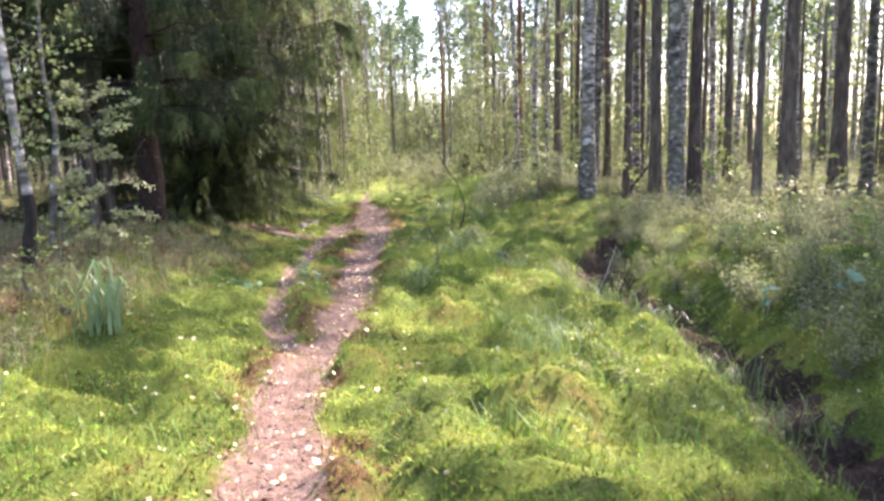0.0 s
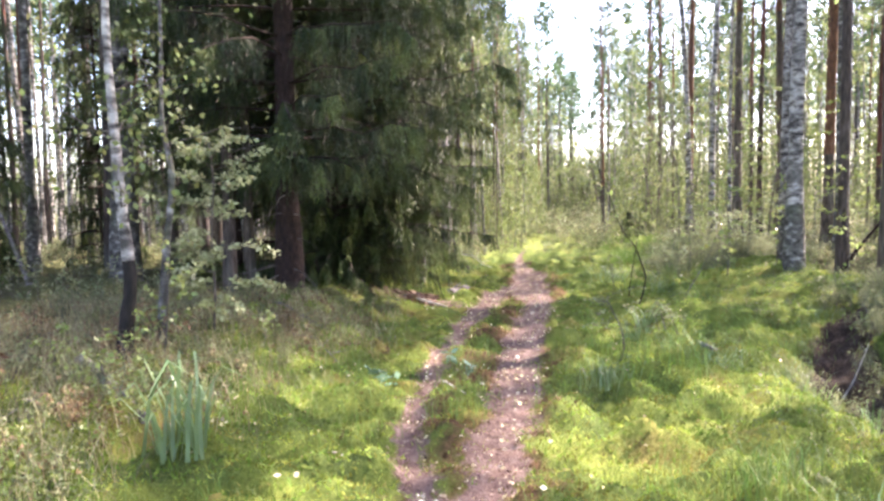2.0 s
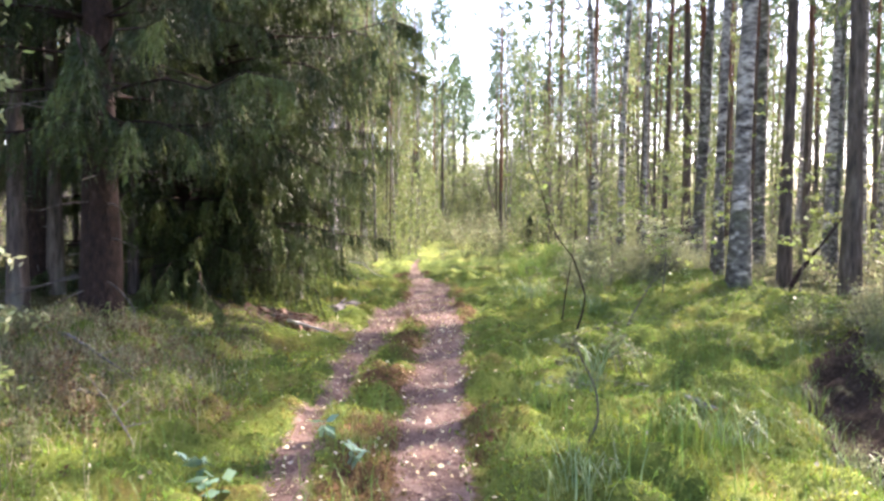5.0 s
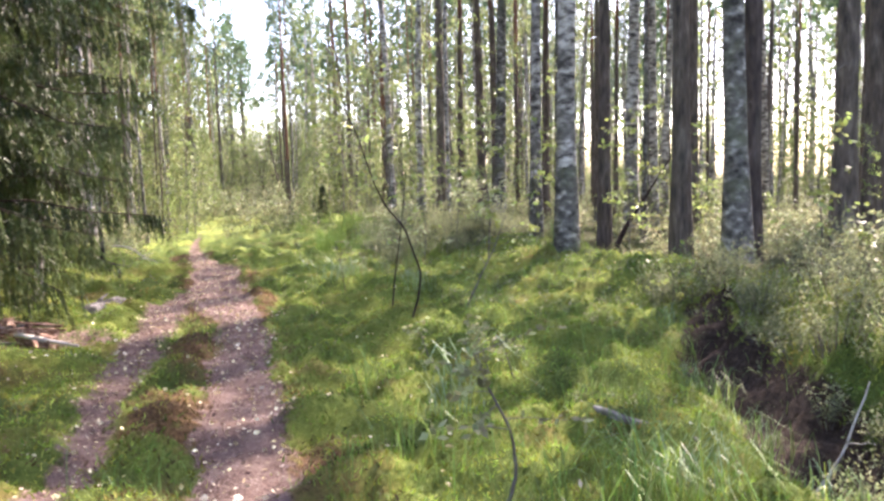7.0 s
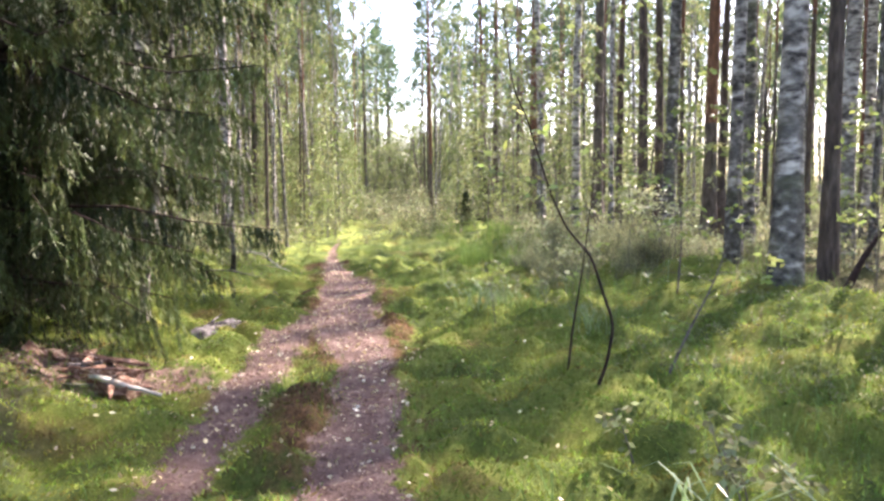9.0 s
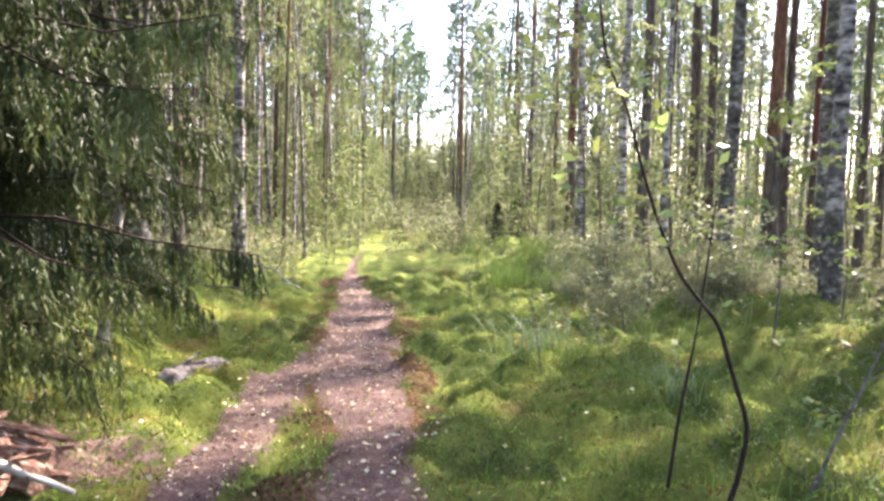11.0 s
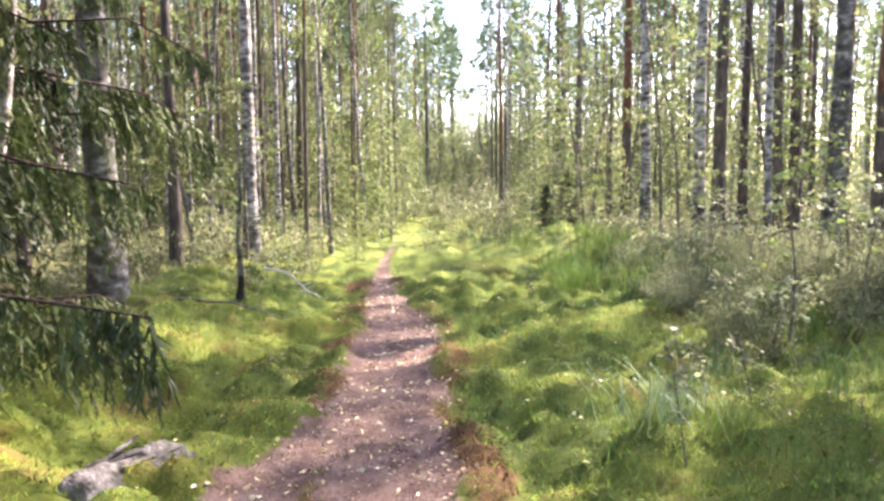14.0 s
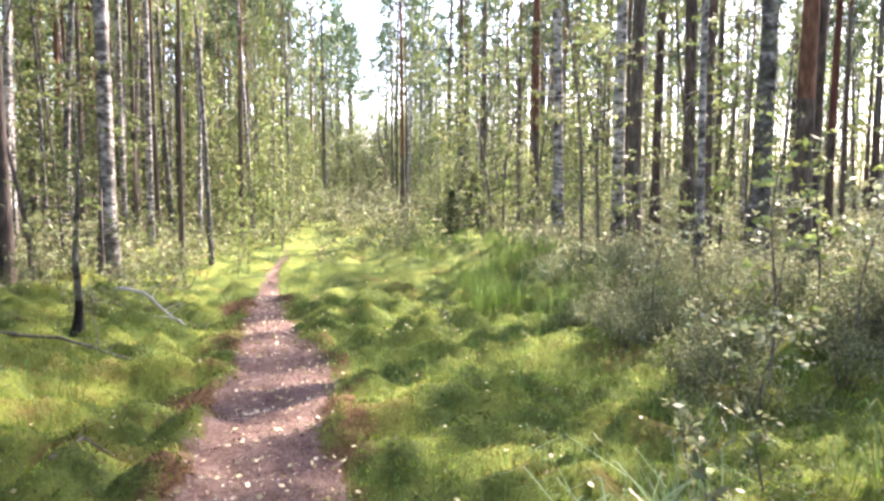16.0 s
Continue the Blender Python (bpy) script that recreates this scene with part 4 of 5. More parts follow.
for x, y, h, n, sd in ((2.3, 17.6, 2.6, 240, 81), (4.3, 16.9, 2.4, 200, 82), (1.9, 20.4, 2.1, 150, 83), (2.9, 21.4, 1.9, 150, 84), (5.9, 18.0, 2.2, 160, 85), (5.2, 14.0, 1.7, 150, 86), (3.4, 18.4, 2.2, 160, 87), (6.6, 21.0, 2.6, 200, 88), (4.6, 27.2, 4.5, 330, 89), (5.8, 24.0, 4.5, 330, 90)):
    leafy_stem("rowan_sapling", "slender sapling with bright yellow-green leaves under the pines", x, y, [(0, 0, 0), (0.06, 0.03, h * 0.3), (-0.05, 0, h * 0.65), (0.08, 0, h)], 0.014, n, 0.085, M_SLEAF, 0.25, 0.5, 16, sd)
for x, y, h, sd in ((0.08, 17.5, 0.75, 91), (0.3, 18.2, 0.6, 92), (0.62, 18.8, 0.5, 93), (0.9, 18.7, 0.5, 94), (0.6, 12.1, 0.42, 98), (0.5, 11.95, 0.36, 99), (0.72, 11.9, 0.34, 100), (0.62, 12.4, 0.45, 95), (0.3, 12.9, 0.35, 96), (-0.3, 22.5, 0.55, 97)):
    leafy_stem("herb_plant", "upright herb with whitish glossy leaves in the moss", x, y, [(0, 0, 0), (-0.05, 0, h * 0.5), (-0.12, 0, h)], 0.006, 42, 0.055, M_SHRUB, 0.45, 0.1, 7, sd, "plant", 0.01)
for x, y, h, sd in ((-2.3, 8.8, 0.12, 101), (-1.92, 9.85, 0.12, 102), (-1.62, 9.25, 0.1, 103), (-2.55, 9.2, 0.14, 104), (2.9, 6.5, 0.4, 105), (3.1, 5.6, 0.45, 106)):
    leafy_stem("broadleaf_plant", "low plant with broad bluish-green leaves beside the rut", x, y, [(0, 0, 0), (0.01, 0, h * 0.6), (0.02, 0, h)], 0.004, 9, 0.12, M_BLUE, 0.5, 0.06, 3, sd, "plant", 0.01)


for i in range(26):
    x, y, h = fr.uniform(-6.4, -3.3), fr.uniform(3.6, 9.2), fr.uniform(0.25, 0.55)
    leafy_stem("herb_plant", "leafy yellow-green herb among dry undergrowth", x, y, [(0, 0, 0), (0.03, 0, h * 0.5), (-0.04, 0.03, h)], 0.005, 70, 0.05, M_SLEAF if i % 3 else M_BROWN, 0.3, 0.2, 10, 300 + i, "plant", 0.01)
for i in range(12):
    x, y, h = fr.uniform(3.0, 5.2), fr.uniform(5.0, 15.0), fr.uniform(0.4, 0.8)
    leafy_stem("herb_plant", "leafy pale green herb on the ditch bank", x, y, [(0, 0, 0), (0.03, 0, h * 0.5), (-0.06, 0.03, h)], 0.006, 90, 0.06, M_SLEAF, 0.3, 0.25, 10, 340 + i, "plant", 0.01)


def tussock(x, y, n, h, lean, w, m, label, seed, spread=0.12):
    r = np.random.default_rng(seed)
    b = Build()
    p = r.normal(0, spread, (n, 2))
    blades(b, np.concatenate([p, np.zeros((n, 1)) - 0.01], 1), h * r.uniform(0.6, 1.2, n), lean * r.uniform(0.5, 1.4, n), w, 0, r)
    if w < 0.012:
        ob = part("grass_tussock", b, m, smooth=False)
        ob.matrix_basis = pose(x, y, on(x, y, 0.01))
        return tagged(ob, label, "grass")
    root = thing("grass_tussock", label, "grass", pose(x, y, on(x, y, 0.01)))
    for q in p:
        b = Build()
        blades(b, np.array([[q[0], q[1], -0.01]]), h * r.uniform(0.55, 1.2), lean * r.uniform(0.5, 1.4), w * r.uniform(0.7, 1.2), 0, r)
        part("blade", b, m, root, smooth=False)
    return root


tussock(-2.85, 6.05, 34, 0.66, 0.75, 0.026, M_SEDGE, "tall sedge tussock with long bluish-green arching blades", 111, 0.1)
for i, (x, y, n, h) in enumerate(((0.55, 6.2, 70, 0.34), (0.75, 5.4, 60, 0.3), (0.85, 6.9, 60, 0.3), (0.15, 18.05, 60, 0.42), (0.45, 17.9, 50, 0.4), (-0.2, 8.9, 40, 0.3), (0.5, 9.3, 60, 0.4), (0.9, 9.9, 60, 0.36), (1.2, 18.2, 50, 0.35), (0.1, 11.3, 36, 0.36), (-0.35, 10.6, 26, 0.4), (0.9, 16.2, 46, 0.3), (0.4, 3.9, 50, 0.28), (-2.9, 4.3, 50, 0.3), (-3.4, 4.9, 50, 0.3))):
    tussock(x, y, n, h, 0.95, 0.007, M_SEDGE if i % 2 else M_GRASS, "arching grass tussock growing in the moss", 120 + i, 0.11)
tussock(0.3, 11.9, 12, 0.46, 1.3, 0.02, M_SEDGE, "broad pale grass blades arching over the moss", 501, 0.06)
tussock(-0.36, 11.9, 9, 0.5, 0.5, 0.013, M_GRASS, "few upright yellow-green grass blades", 502, 0.14)
tussock(-0.1, 17.85, 26, 0.4, 1.2, 0.014, M_SEDGE, "pale bluish sedge arching beside the trail", 503, 0.12)
tussock(0.25, 9.4, 40, 0.36, 0.8, 0.01, M_GRASS, "bright green grass tussock beside the trail", 504, 0.14)
for i in range(24):
    x, y = fr.uniform(0.9, 4.2), fr.uniform(18.8, 26)
    tussock(x, y, 22, fr.uniform(0.3, 0.55), 0.9, 0.008, M_SEDGE if i % 3 else M_GRASS, "long pale grass growing through the shrubs", 520 + i, 0.16)
for i in range(16):
    x, y, h = fr.uniform(1.3, 4.4), fr.uniform(19.8, 25.5), fr.uniform(0.8, 1.4)
    a = fr.uniform(-0.5, 0.5)
    leafy_stem("shrub_shoot", "bending shoot with pale glossy leaves above the shrubs", x, y, [(0, 0, 0), (a * 0.3, 0.05, h * 0.5), (a * 0.8, 0.0, h * 0.85), (a * 1.4, -0.05, h)], 0.008, 110, 0.06, M_PALELEAF, 0.4, 0.35, 12, 560 + i, "plant")
for i in range(26):
    x, y = fr.uniform(0.3, 2.6), fr.uniform(24, 35)
    tussock(x, y, 60, 0.45, 0.5, 0.012, M_GRASS, "upright green grass tussock beside the trail", 150 + i, 0.2)


for i, y in enumerate(np.arange(3.2, 13.6, 0.42)):
    line = np.interp(y, [4, 6, 8, 10, 12, 13.5], [2.4, 2.6, 2.35, 2.05, 2.65, 3.25])
    tussock(line - fr.uniform(0.3, 0.6), y, 34, fr.uniform(0.16, 0.3), 0.9, 0.006, M_GRASS if i % 3 else M_SEDGE, "grass tussock hanging over the ditch edge", 400 + i, 0.13)
    s = fr.uniform(0.55, 0.95)
    ob = new("dwarf_shrub", SHRUB_DATA[i % 3])
    x = line + fr.uniform(0.3, 0.65)
    ob.matrix_basis = pose(x, y + 0.15, on(x, y + 0.15, 0.01), fr.normal(0, 5), -16, fr.uniform(0, 360)) @ Matrix.Diagonal((s, s, s, 1))
    tagged(ob, "grey-green dwarf shrub hanging over the dark ditch", "shrub", "dwarf shrubs beside the trail")

# ---- leaning stems, dead wood ----
def stem_tree(name, label, x, y, pts, rad, mats, split=0.1, seed=5, crown=0, category="tree"):
    r = np.random.default_rng(seed)
    root = thing(name, label, category, pose(x, y, on(x, y, 0.05)))
    pts = np.array(pts, float)
    k = len(pts)
    b = Build()
    t1 = np.linspace(0, k - 1, (k - 1) * 5 + 1)
    p = np.stack([np.interp(t1, np.arange(k), pts[:, a]) for a in range(3)], -1)
    for n in range(3):
        p[1:-1] = (p[:-2] + 2 * p[1:-1] + p[2:]) / 4
    t = np.linspace(0, 1, len(p))
    tube(b, p, rad * (1 - 0.8 * t) * (1 + 0.5 * np.exp(-t * 25)), 10, 0, 0.05, r)
    nf = len(b.m[0])
    mi = np.zeros(nf, int)
    mi[:int(nf * split)] = 1
    b.m[0] = mi
    part("trunk", b, mats, root)
    if crown:
        lb, cb = Build(), Build()
        for i in range(14):
            q = limb(lb, at_line(p, r.uniform(0.45, 1)), r.uniform(0, 6.28), r.uniform(0.4, 1.1), r.uniform(0.2, 0.8), 0.008, r, 0, 0.2, 5, 3)
            c = q[r.integers(1, 5, crown)] + r.normal(0, 0.12, (crown, 3))
            leaves(cb, c, r.normal(size=(crown, 3)), 0.07, 0.05, 0, r)
        tagged(part("branching", lb, M_TWIG, root), kind="stuff")
        tagged(part("crown", cb, M_BLEAF, root, smooth=False), kind="stuff")
    return root


M_BURNT = mat("burnt_bark", [(0.3, (0.008, 0.007, 0.006)), (0.7, (0.04, 0.033, 0.03))], 12, 5, 0.9, 0.8, 30, (1, 1, 0.4))
stem_tree("thin_birch", "thin birch with a blackened burnt foot", -4.37, 7.63, [(0, 0, 0), (0.05, 0, 0.4), (0.12, 0, 0.75), (0.06, 0, 1.2), (0.0, 0, 2.1), (-0.05, 0, 3.0), (0.1, 0, 5.0), (0, 0.2, 7.0)], 0.074, [M_BIRCH, M_BURNT], 0.34, 6, 24)
stem_tree("thin_birch", "thin grey bent birch stem behind the burnt one", -4.55, 8.5, [(0, 0, 0), (0.1, 0, 1.0), (0.2, 0, 1.6), (0.08, 0, 2.1), (0.12, 0, 3.0), (0.1, 0, 6.0)], 0.045, [M_BIRCHD, M_BIRCHD], 0.1, 7, 20)
stem_tree("thin_birch", "thin white birch stem leaning out of the spruce", -3.95, 17.3, [(0, 0, 0), (0.08, 0, 0.9), (0.22, 0, 1.6), (0.36, 0, 2.3), (0.5, 0, 4.0), (0.8, 0, 6.5)], 0.055, [M_BIRCH, M_BIRCH], 0.1, 8, 16)
stem_tree("dead_sapling", "thin dark dead sapling standing on the moss", -4.43, 23.65, [(0, 0, 0), (0.04, 0, 0.4), (0.0, 0, 0.9), (0.08, 0, 1.7), (0.05, 0, 2.6)], 0.055, [M_BIRCHD, M_BURNT], 0.25, 9, 6)
stem_tree("leaning_pole", "dark dead stem leaning between the pines", 4.3, 17.5, [(0, 0, 0), (0.35, 0.1, 0.55), (0.75, 0.2, 1.0), (1.3, 0.3, 1.7)], 0.05, [M_SPBARK, M_SPBARK], 0.1, 10)
stem_tree("leaning_pole", "pale dead birch pole leaning in the undergrowth", -8.6, 11.5, [(0, 0, 0), (-0.5, 0, 1.2), (-1.0, 0, 2.3), (-1.5, 0, 3.2)], 0.035, [M_DEAD, M_DEAD], 0.1, 12)


def fallen(name, label, pts, rad, material, seed, twigs=0, category="branch", taper=0.6):
    """A branch or log lying on the ground, along points given with their height over it."""
    r = np.random.default_rng(seed)
    p = np.array([(x, y, on(x, y) + z) for x, y, z in pts])
    k = len(p)
    t1 = np.linspace(0, k - 1, (k - 1) * 5 + 1)
    q = np.stack([np.interp(t1, np.arange(k), p[:, a]) for a in range(3)], -1)
    q[1:-1] += r.normal(0, rad * 0.15, q[1:-1].shape)
    b = Build()
    tube(b, q - q[0], rad * (1 - taper * np.linspace(0, 1, len(q))), 9, 0, 0.08, r)
    root = thing(name, label, category, Matrix.Translation(Vector(q[0])))
    part("log" if rad > 0.03 else "branch", b, material, root)
    for i in range(twigs):
        tb = Build()
        s = at_line(q - q[0], r.uniform(0.2, 0.95))
        limb(tb, s, r.uniform(0, 6.28), r.uniform(0.15, 0.5), r.uniform(0.1, 0.9), rad * 0.4, r, 0, 0.1, 5, 4)
        part("twig", tb, material, root)
    return root


fallen("fallen_log", "grey weathered log half sunk in dry undergrowth", [(-4.45, 7.2, 0.1), (-3.9, 6.8, 0.1), (-3.35, 6.42, 0.03)], 0.052, M_DEAD, 201, 2, "log", 0.2)
fallen("fallen_log", "pale barkless birch stick lying on moss", [(0.74, 10.78, 0.0), (0.95, 10.5, 0.02), (1.2, 10.25, -0.01)], 0.026, M_DEAD, 202, 0, "log", 0.3)
fallen("fallen_branch", "pale arched dead branch on the moss", [(-4.5, 25.2, 0.3), (-4.1, 25.0, 0.36), (-3.7, 24.7, 0.22), (-3.4, 24.3, 0.02)], 0.026, M_PALE, 203, 5)
fallen("fallen_branch", "dead branch with bare twigs on the moss", [(-5.0, 22.9, 0.05), (-4.2, 22.6, 0.1), (-3.3, 22.2, 0.04)], 0.022, M_TWIG, 204, 5)
fallen("fallen_branch", "thin pale bent twig lying on the rut", [(-1.75, 8.6, 0.06), (-1.65, 8.2, 0.05), (-1.4, 7.9, 0.02)], 0.009, M_PALE, 205, 0)
fallen("fallen_branch", "bare dead branch under the spruce", [(-5.0, 11.6, 0.1), (-4.4, 11.0, 0.14), (-3.6, 10.5, 0.05)], 0.016, M_DEAD, 206, 6)
fallen("fallen_branch", "bare dead branch under the spruce", [(-3.9, 10.2, 0.06), (-3.5, 9.9, 0.1), (-3.0, 9.3, 0.04)], 0.012, M_DEAD, 207, 5)
fallen("fallen_branch", "bare pale twig rising from the ditch bank", [(2.2, 10.6, -0.1), (2.35, 10.5, 0.3), (2.5, 10.45, 0.6)], 0.012, M_PALE, 208, 2)
fallen("fallen_branch", "dark broken stick on the moss by the path", [(-1.9, 2.6, 0.02), (-1.7, 2.75, 0.05), (-1.45, 2.9, 0.02)], 0.012, M_TWIG, 209, 2)
for i in range(14):
    x, y, a = fr.uniform(-6.0, -2.8), fr.uniform(4, 23), fr.uniform(0, 3.1)
    l = fr.uniform(0.25, 0.7)
    fallen("fallen_branch", "small dead twig on the forest floor", [(x, y, 0.02), (x + l * 0.5 * math.cos(a), y + l * 0.5 * math.sin(a), 0.05), (x + l * math.cos(a), y + l * math.sin(a), 0.02)], fr.uniform(0.005, 0.01), M_DEAD, 220 + i, 2)


def rotten_log(x, y):
    """A torn rotten log: split planks of orange wood, one pale sliver, and bark."""
    r = np.random.default_rng(77)
    root = thing("rotten_log", "split rotten log with torn orange wood and a pale sliver", "log", pose(x, y, on(x, y, -0.01), 0, 4, -22) @ Matrix.Diagonal((1.4, 1.4, 1.6, 1)))
    for i in range(15):
        b = Build()
        l, w, h = r.uniform(0.25, 0.65), r.uniform(0.018, 0.045), r.uniform(0.012, 0.028)
        cx, cy, cz = r.uniform(-0.35, 0.25), r.uniform(-0.16, 0.16), 0.015 + 0.006 * i
        k = 7
        t = np.linspace(-0.5, 0.5, k)
        top = np.stack([cx + l * t, cy + 0.04 * r.normal(size=k) + r.uniform(-0.25, 0.25) * t, cz + 0.01 * r.normal(size=k) + r.uniform(-0.06, 0.06) * t], -1)
        ws = w * (0.35 + 0.65 * (1 - (2 * np.abs(t)) ** 2)) * r.uniform(0.7, 1.2, k)
        o, u = np.array([0, 1.0, 0]), np.array([0, 0, 1.0])
        v = np.stack([top - o * ws[:, None], top + o * ws[:, None], top + o * ws[:, None] * 0.8 - u * h, top - o * ws[:, None] * 0.8 - u * h], 1).reshape(-1, 3)
        f = [[4 * a + c, 4 * a + (c + 1) % 4, 4 * a + 4 + (c + 1) % 4, 4 * a + 4 + c] for a in range(k - 1) for c in range(4)] + [[3, 2, 1, 0], [4 * k - 4, 4 * k - 3, 4 * k - 2, 4 * k - 1]]
        b.add(v, f)
        part("wood_splinter", b, M_WOOD if i % 5 else M_DEAD, root, smooth=False)
    b = Build()
    t = np.linspace(0, 1, 8)
    tube(b, np.stack([0.15 + 0.45 * t, -0.14 + 0.05 * t, 0.07 - 0.05 * t], -1), 0.017 * (1 - 0.5 * t), 5, 0, 0.2, r)
    part("pale_sliver", b, M_PALE, root, "bleached pale wood sliver")
    b = Build()
    t = np.linspace(0, 1, 9)
    tube(b, np.stack([-0.5 + 0.9 * t, 0.08 * np.sin(t * 5), 0.0 + 0 * t], -1), 0.1 * (1 - 0.4 * t), 9, 0, 0.2, r)
    part("rotten_core", b, M_WOOD, root, "soft red-brown rotten heart", smooth=False)
    return root


rotten_log(-3.58, 14.95)


def root_lump(x, y):
    """A ragged slab of weathered wood with ridges along the grain, and a few torn strips."""
    r = np.random.default_rng(78)
    root = thing("old_stump", "low ragged slab of grey weathered stump wood", "stump", pose(x, y, on(x, y, 0.03), 0, -6, 48))
    b = Build()
    u, v = np.meshgrid(np.linspace(-0.42, 0.42, 40), np.linspace(-0.2, 0.2, 20))
    edge = 1 - (np.abs(u) / 0.42) ** 4 - (np.abs(v) / 0.2) ** 2 + 0.9 * value_noise(u * 9, v * 12, 51)
    z = np.clip(edge, -0.2, 1) * 0.1 + 0.06 * value_noise(u * 4, v * 30, 52) + 0.04 * value_noise(u * 14, v * 40, 53) - 0.02
    z = np.where(value_noise(u * 5 + 3, v * 9, 54) > 0.28, z - 0.07, z)
    i, j = np.meshgrid(np.arange(19), np.arange(39), indexing="ij")
    q = i * 40 + j
    b.add(np.stack([u, v + 0.02 * np.sin(u * 9), z], -1), np.stack([q, q + 1, q + 41, q + 40], -1).reshape(-1, 4))
    part("stump_slab", b, M_SLAB, root)
    for n in range(5):
        b = Build()
        t = np.linspace(0, 1, 7)
        x0, y0, l = r.uniform(-0.3, 0.1), r.uniform(-0.15, 0.15), r.uniform(0.2, 0.4)
        tube(b, np.stack([x0 + l * t, y0 + r.normal(0, 0.05) * t, 0.07 + r.uniform(-0.05, 0.12) * t], -1), 0.018 * np.sin(0.5 + 2.3 * t), 5, 0, 0.25, r)
        part("wood_strip", b, M_SLAB if n % 2 else M_TWIG, root, smooth=False)
    return root


root_lump(-3.2, 17.45)


# ---- ground cover: moss tufts, grass, fallen leaves, needle litter ----
gr = np.random.default_rng(91)


def cover_points(k, x0, x1, y0, y1, keep):
    p = scatter(k, x0, x1, y0, y1, gr)
    return p[gr.uniform(0, 1, k) < keep(p[:, 0], p[:, 1])]


p = cover_points(400000, -5.2, 4.2, 1.8, 27, lambda x, y: (1 - path_share(x, y)) * (1 - sstep(0.4, 0.8, ditch_share(x, y))) * np.clip(1.5 - 0.045 * y, 0.3, 1))
b = Build()
rusty = gr.uniform(0, 1, len(p)) < rust_share(p[:, 0], p[:, 1])
for m, q in enumerate((p[~rusty], p[rusty])):
    k = len(q)
    spikes(b, rooted(q, 0.006), gr.normal(size=(k, 3)) * np.array([0.8, 0.8, 0.3]) + np.array([0, 0, 0.9]), gr.uniform(0.018, 0.06, k), gr.uniform(0.008, 0.016, k), m, gr)
tagged(part("moss_tufts", b, [M_TUFT, M_RUST], smooth=False), "soft yellow-green moss shoots covering the ground", "moss", kind="stuff")

p = cover_points(70000, -6.0, 4.0, 1.8, 32, lambda x, y: (1 - path_share(x, y)) * (1 - ditch_share(x, y)) * sstep(0.0, 0.3, value_noise(x * 0.8, y * 0.8, 21) + 0.5 * value_noise(x * 2.3, y * 2.1, 22) + 0.12 * sstep(-0.6, 0.6, x)) + 0.02)
b = Build()
k = len(p)
blades(b, rooted(p), 0.05 + 0.2 * gr.uniform(0, 1, k) ** 2, gr.uniform(0.2, 1.3, k), gr.uniform(0.003, 0.006, k), 0, gr)
tagged(part("meadow_grass", b, M_GRASS, smooth=False), "fine green grass scattered through the moss", "grass", kind="stuff")

p = cover_points(15000, -6.8, -2.6, 2.5, 12, lambda x, y: sstep(-2.6, -3.8, x + 0.6 * value_noise(x * 1.5, y * 1.5, 31)))
b = Build()
k = len(p)
blades(b, rooted(p), gr.uniform(0.08, 0.3, k), gr.uniform(0.2, 1.2, k), gr.uniform(0.003, 0.006, k), 0, gr)
tagged(part("dry_grass", b, mat("dry_grass_blades", [(0.3, (0.2, 0.17, 0.09)), (0.6, (0.34, 0.3, 0.17)), (0.8, (0.45, 0.42, 0.3))], 2, 3, 0.6, per="island", spread=0.4, trans=0.3), smooth=False), "dry straw-coloured grass among the shrubs", "grass", kind="stuff")

p = np.concatenate([cover_points(60000, -3.6, 0.2, 1.8, 30, lambda x, y: 0.75 * path_share(x, y)), np.stack([gr.normal(-3.7, 0.8, 1500), gr.normal(15.2, 0.55, 1500)], -1)])
b = Build()
k = len(p)
c = rooted(p, -0.006)
leaves(b, c, gr.normal(size=(k, 3)) * np.array([1, 1, 0.22]), gr.uniform(0.012, 0.04, k), gr.uniform(0.006, 0.018, k), 0, gr)
tagged(part("needle_litter", b, M_LITTER, smooth=False), "brown needles and bark chips on the trodden ruts", "litter", kind="stuff")

p = np.concatenate([cover_points(8000, -3.2, 0.0, 1.8, 28, lambda x, y: 0.1 + 0.6 * path_share(x, y)), cover_points(1500, -6, 3.5, 1.8, 28, lambda x, y: 0.5 + 0 * x)])
b = Build()
k = len(p)
leaves(b, rooted(p, -0.02), gr.normal(size=(k, 3)) * np.array([1, 1, 0.25]), gr.uniform(0.018, 0.055, k), gr.uniform(0.014, 0.04, k), 0, gr)
tagged(part("fallen_leaves", b, M_FALLEN, smooth=False), "pale yellow fallen birch leaves strewn on path and moss", "leaves", kind="stuff")


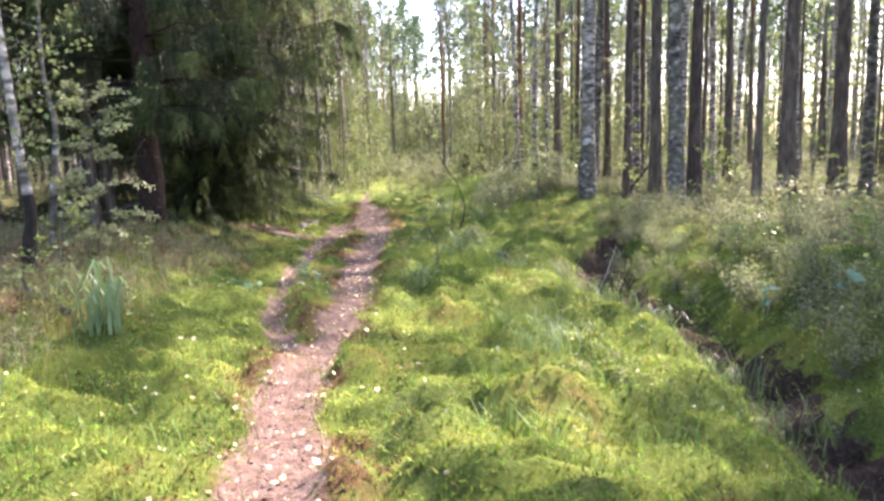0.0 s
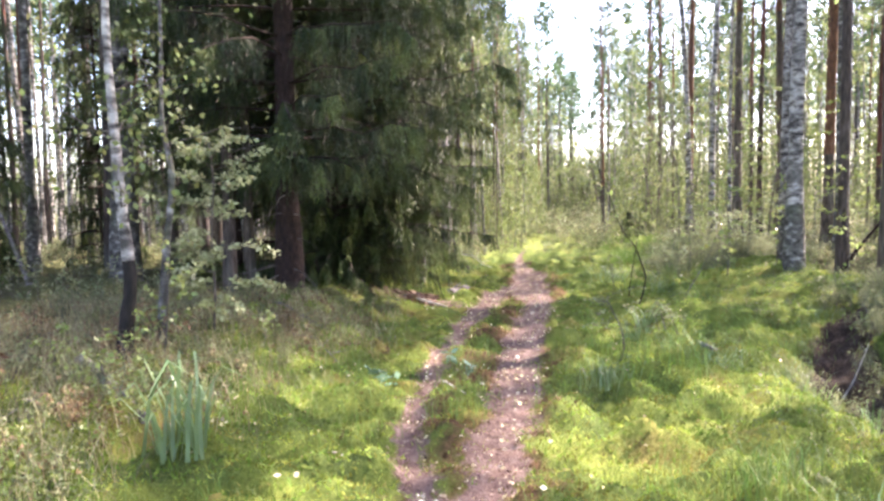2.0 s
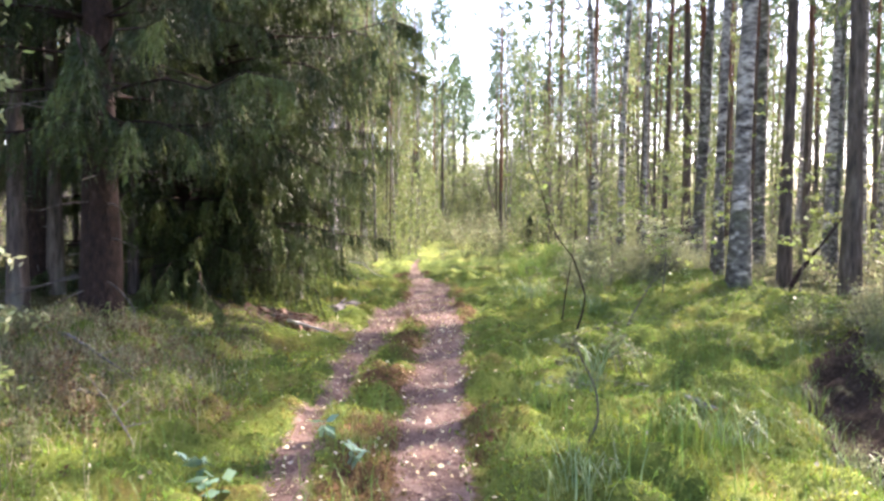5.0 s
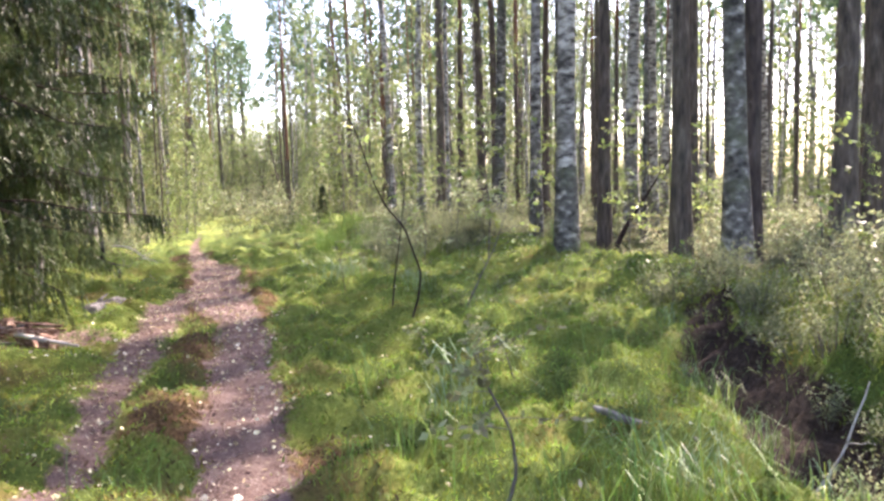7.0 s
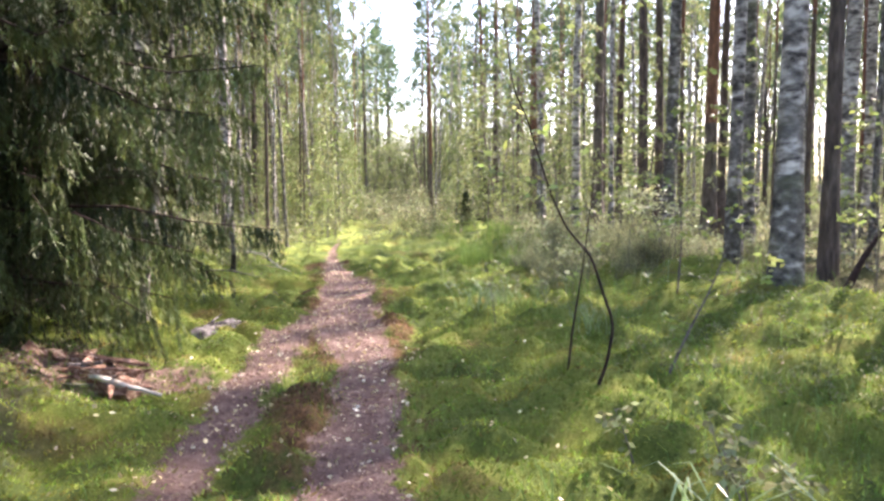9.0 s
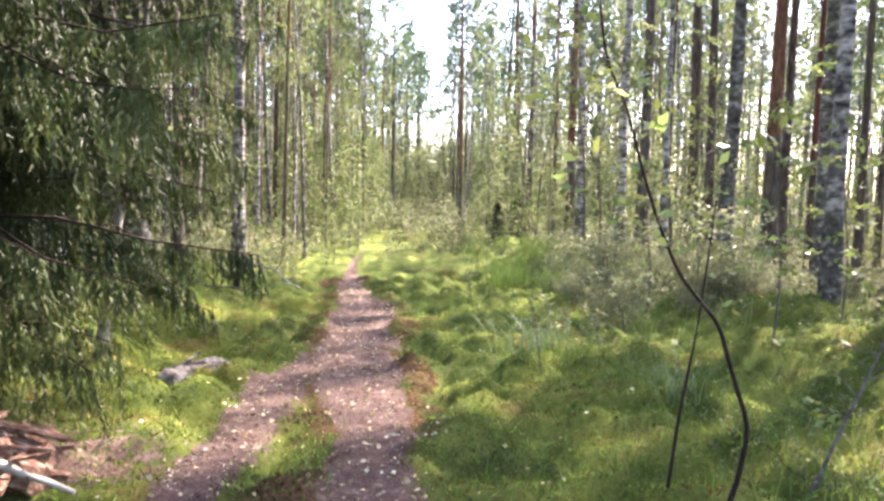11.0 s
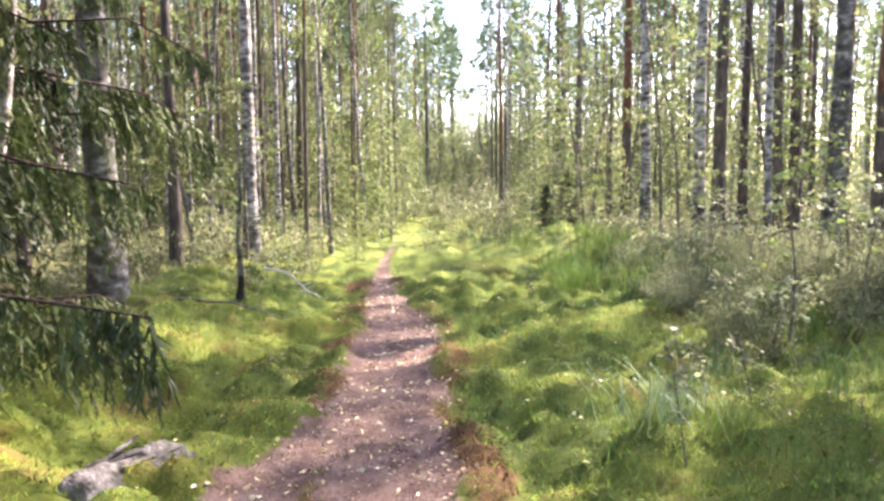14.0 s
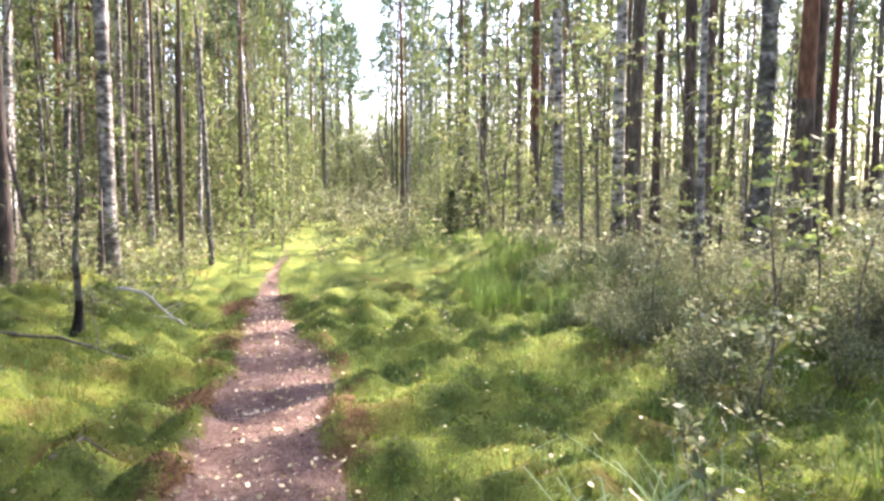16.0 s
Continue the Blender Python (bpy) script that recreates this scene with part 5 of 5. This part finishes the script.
def sprigs(name, label, k, x0, x1, y0, y1, keep, material, h, leaf, per=7):
    """Low sprigs: a short stem and a few leaves each."""
    p = rooted(cover_points(k, x0, x1, y0, y1, keep))
    b = Build()
    n = len(p)
    d = unit(gr.normal(0, 0.35, (n, 3)) + np.array([0, 0, 1.0]))
    ht = h * gr.uniform(0.4, 1.2, n)
    spikes(b, p, d, ht, 0.005, 0, gr)
    t = gr.uniform(0.3, 1.0, (n, per, 1))
    c = (p[:, None] + d[:, None] * ht[:, None, None] * t + gr.normal(0, 0.012, (n, per, 3))).reshape(-1, 3)
    leaves(b, c, gr.normal(size=(n * per, 3)) + np.array([0, 0, 0.2]), leaf * gr.uniform(0.6, 1.3, n * per), leaf * 0.5, 1, gr)
    return tagged(part(name, b, [M_TWIG, material], smooth=False), label, "undergrowth", kind="stuff")


sprigs("berry_sprigs", "low grey-green berry sprigs on the forest floor", 5200, -7.0, -2.9, 2.2, 13, lambda x, y: sstep(-2.8, -3.9, x + 0.8 * value_noise(x, y, 61)), M_SHRUB, 0.2, 0.034)
sprigs("yellow_sprigs", "low yellow-green sprigs in the undergrowth", 2600, -7.0, -2.9, 2.2, 13, lambda x, y: sstep(0.0, 0.25, value_noise(x * 1.1, y * 1.1, 62)) * sstep(-2.8, -3.6, x), M_SLEAF, 0.2, 0.042)
sprigs("lingonberry_sprigs", "dark green lingonberry sprigs in the moss", 5200, 0.2, 4.6, 3, 28, lambda x, y: sstep(0.0, 0.3, value_noise(x * 0.9, y * 0.9, 63) + 0.12 * (x - 1.5)) * (1 - ditch_share(x, y)), M_SHRUB, 0.12, 0.026)
sprigs("lingonberry_sprigs", "dark green lingonberry sprigs in the moss", 2600, -7.5, -3.0, 18, 30, lambda x, y: sstep(0.0, 0.3, value_noise(x * 0.9, y * 0.9, 64) - 0.1 * (x + 4.5)), M_SHRUB, 0.13, 0.028)
sprigs("withered_sprigs", "withered red-brown sprigs between the shrubs", 4200, -7.0, -2.9, 2.2, 13, lambda x, y: sstep(-0.05, 0.2, value_noise(x * 1.3, y * 1.3, 65)) * sstep(-2.8, -3.7, x), M_BROWN, 0.17, 0.036)
sprigs("withered_sprigs", "withered red-brown sprigs under the spruce", 1600, -5.5, -2.6, 9.5, 15, lambda x, y: 0.7 * sstep(-0.1, 0.2, value_noise(x * 1.3, y * 1.3, 66)), M_BROWN, 0.1, 0.034)
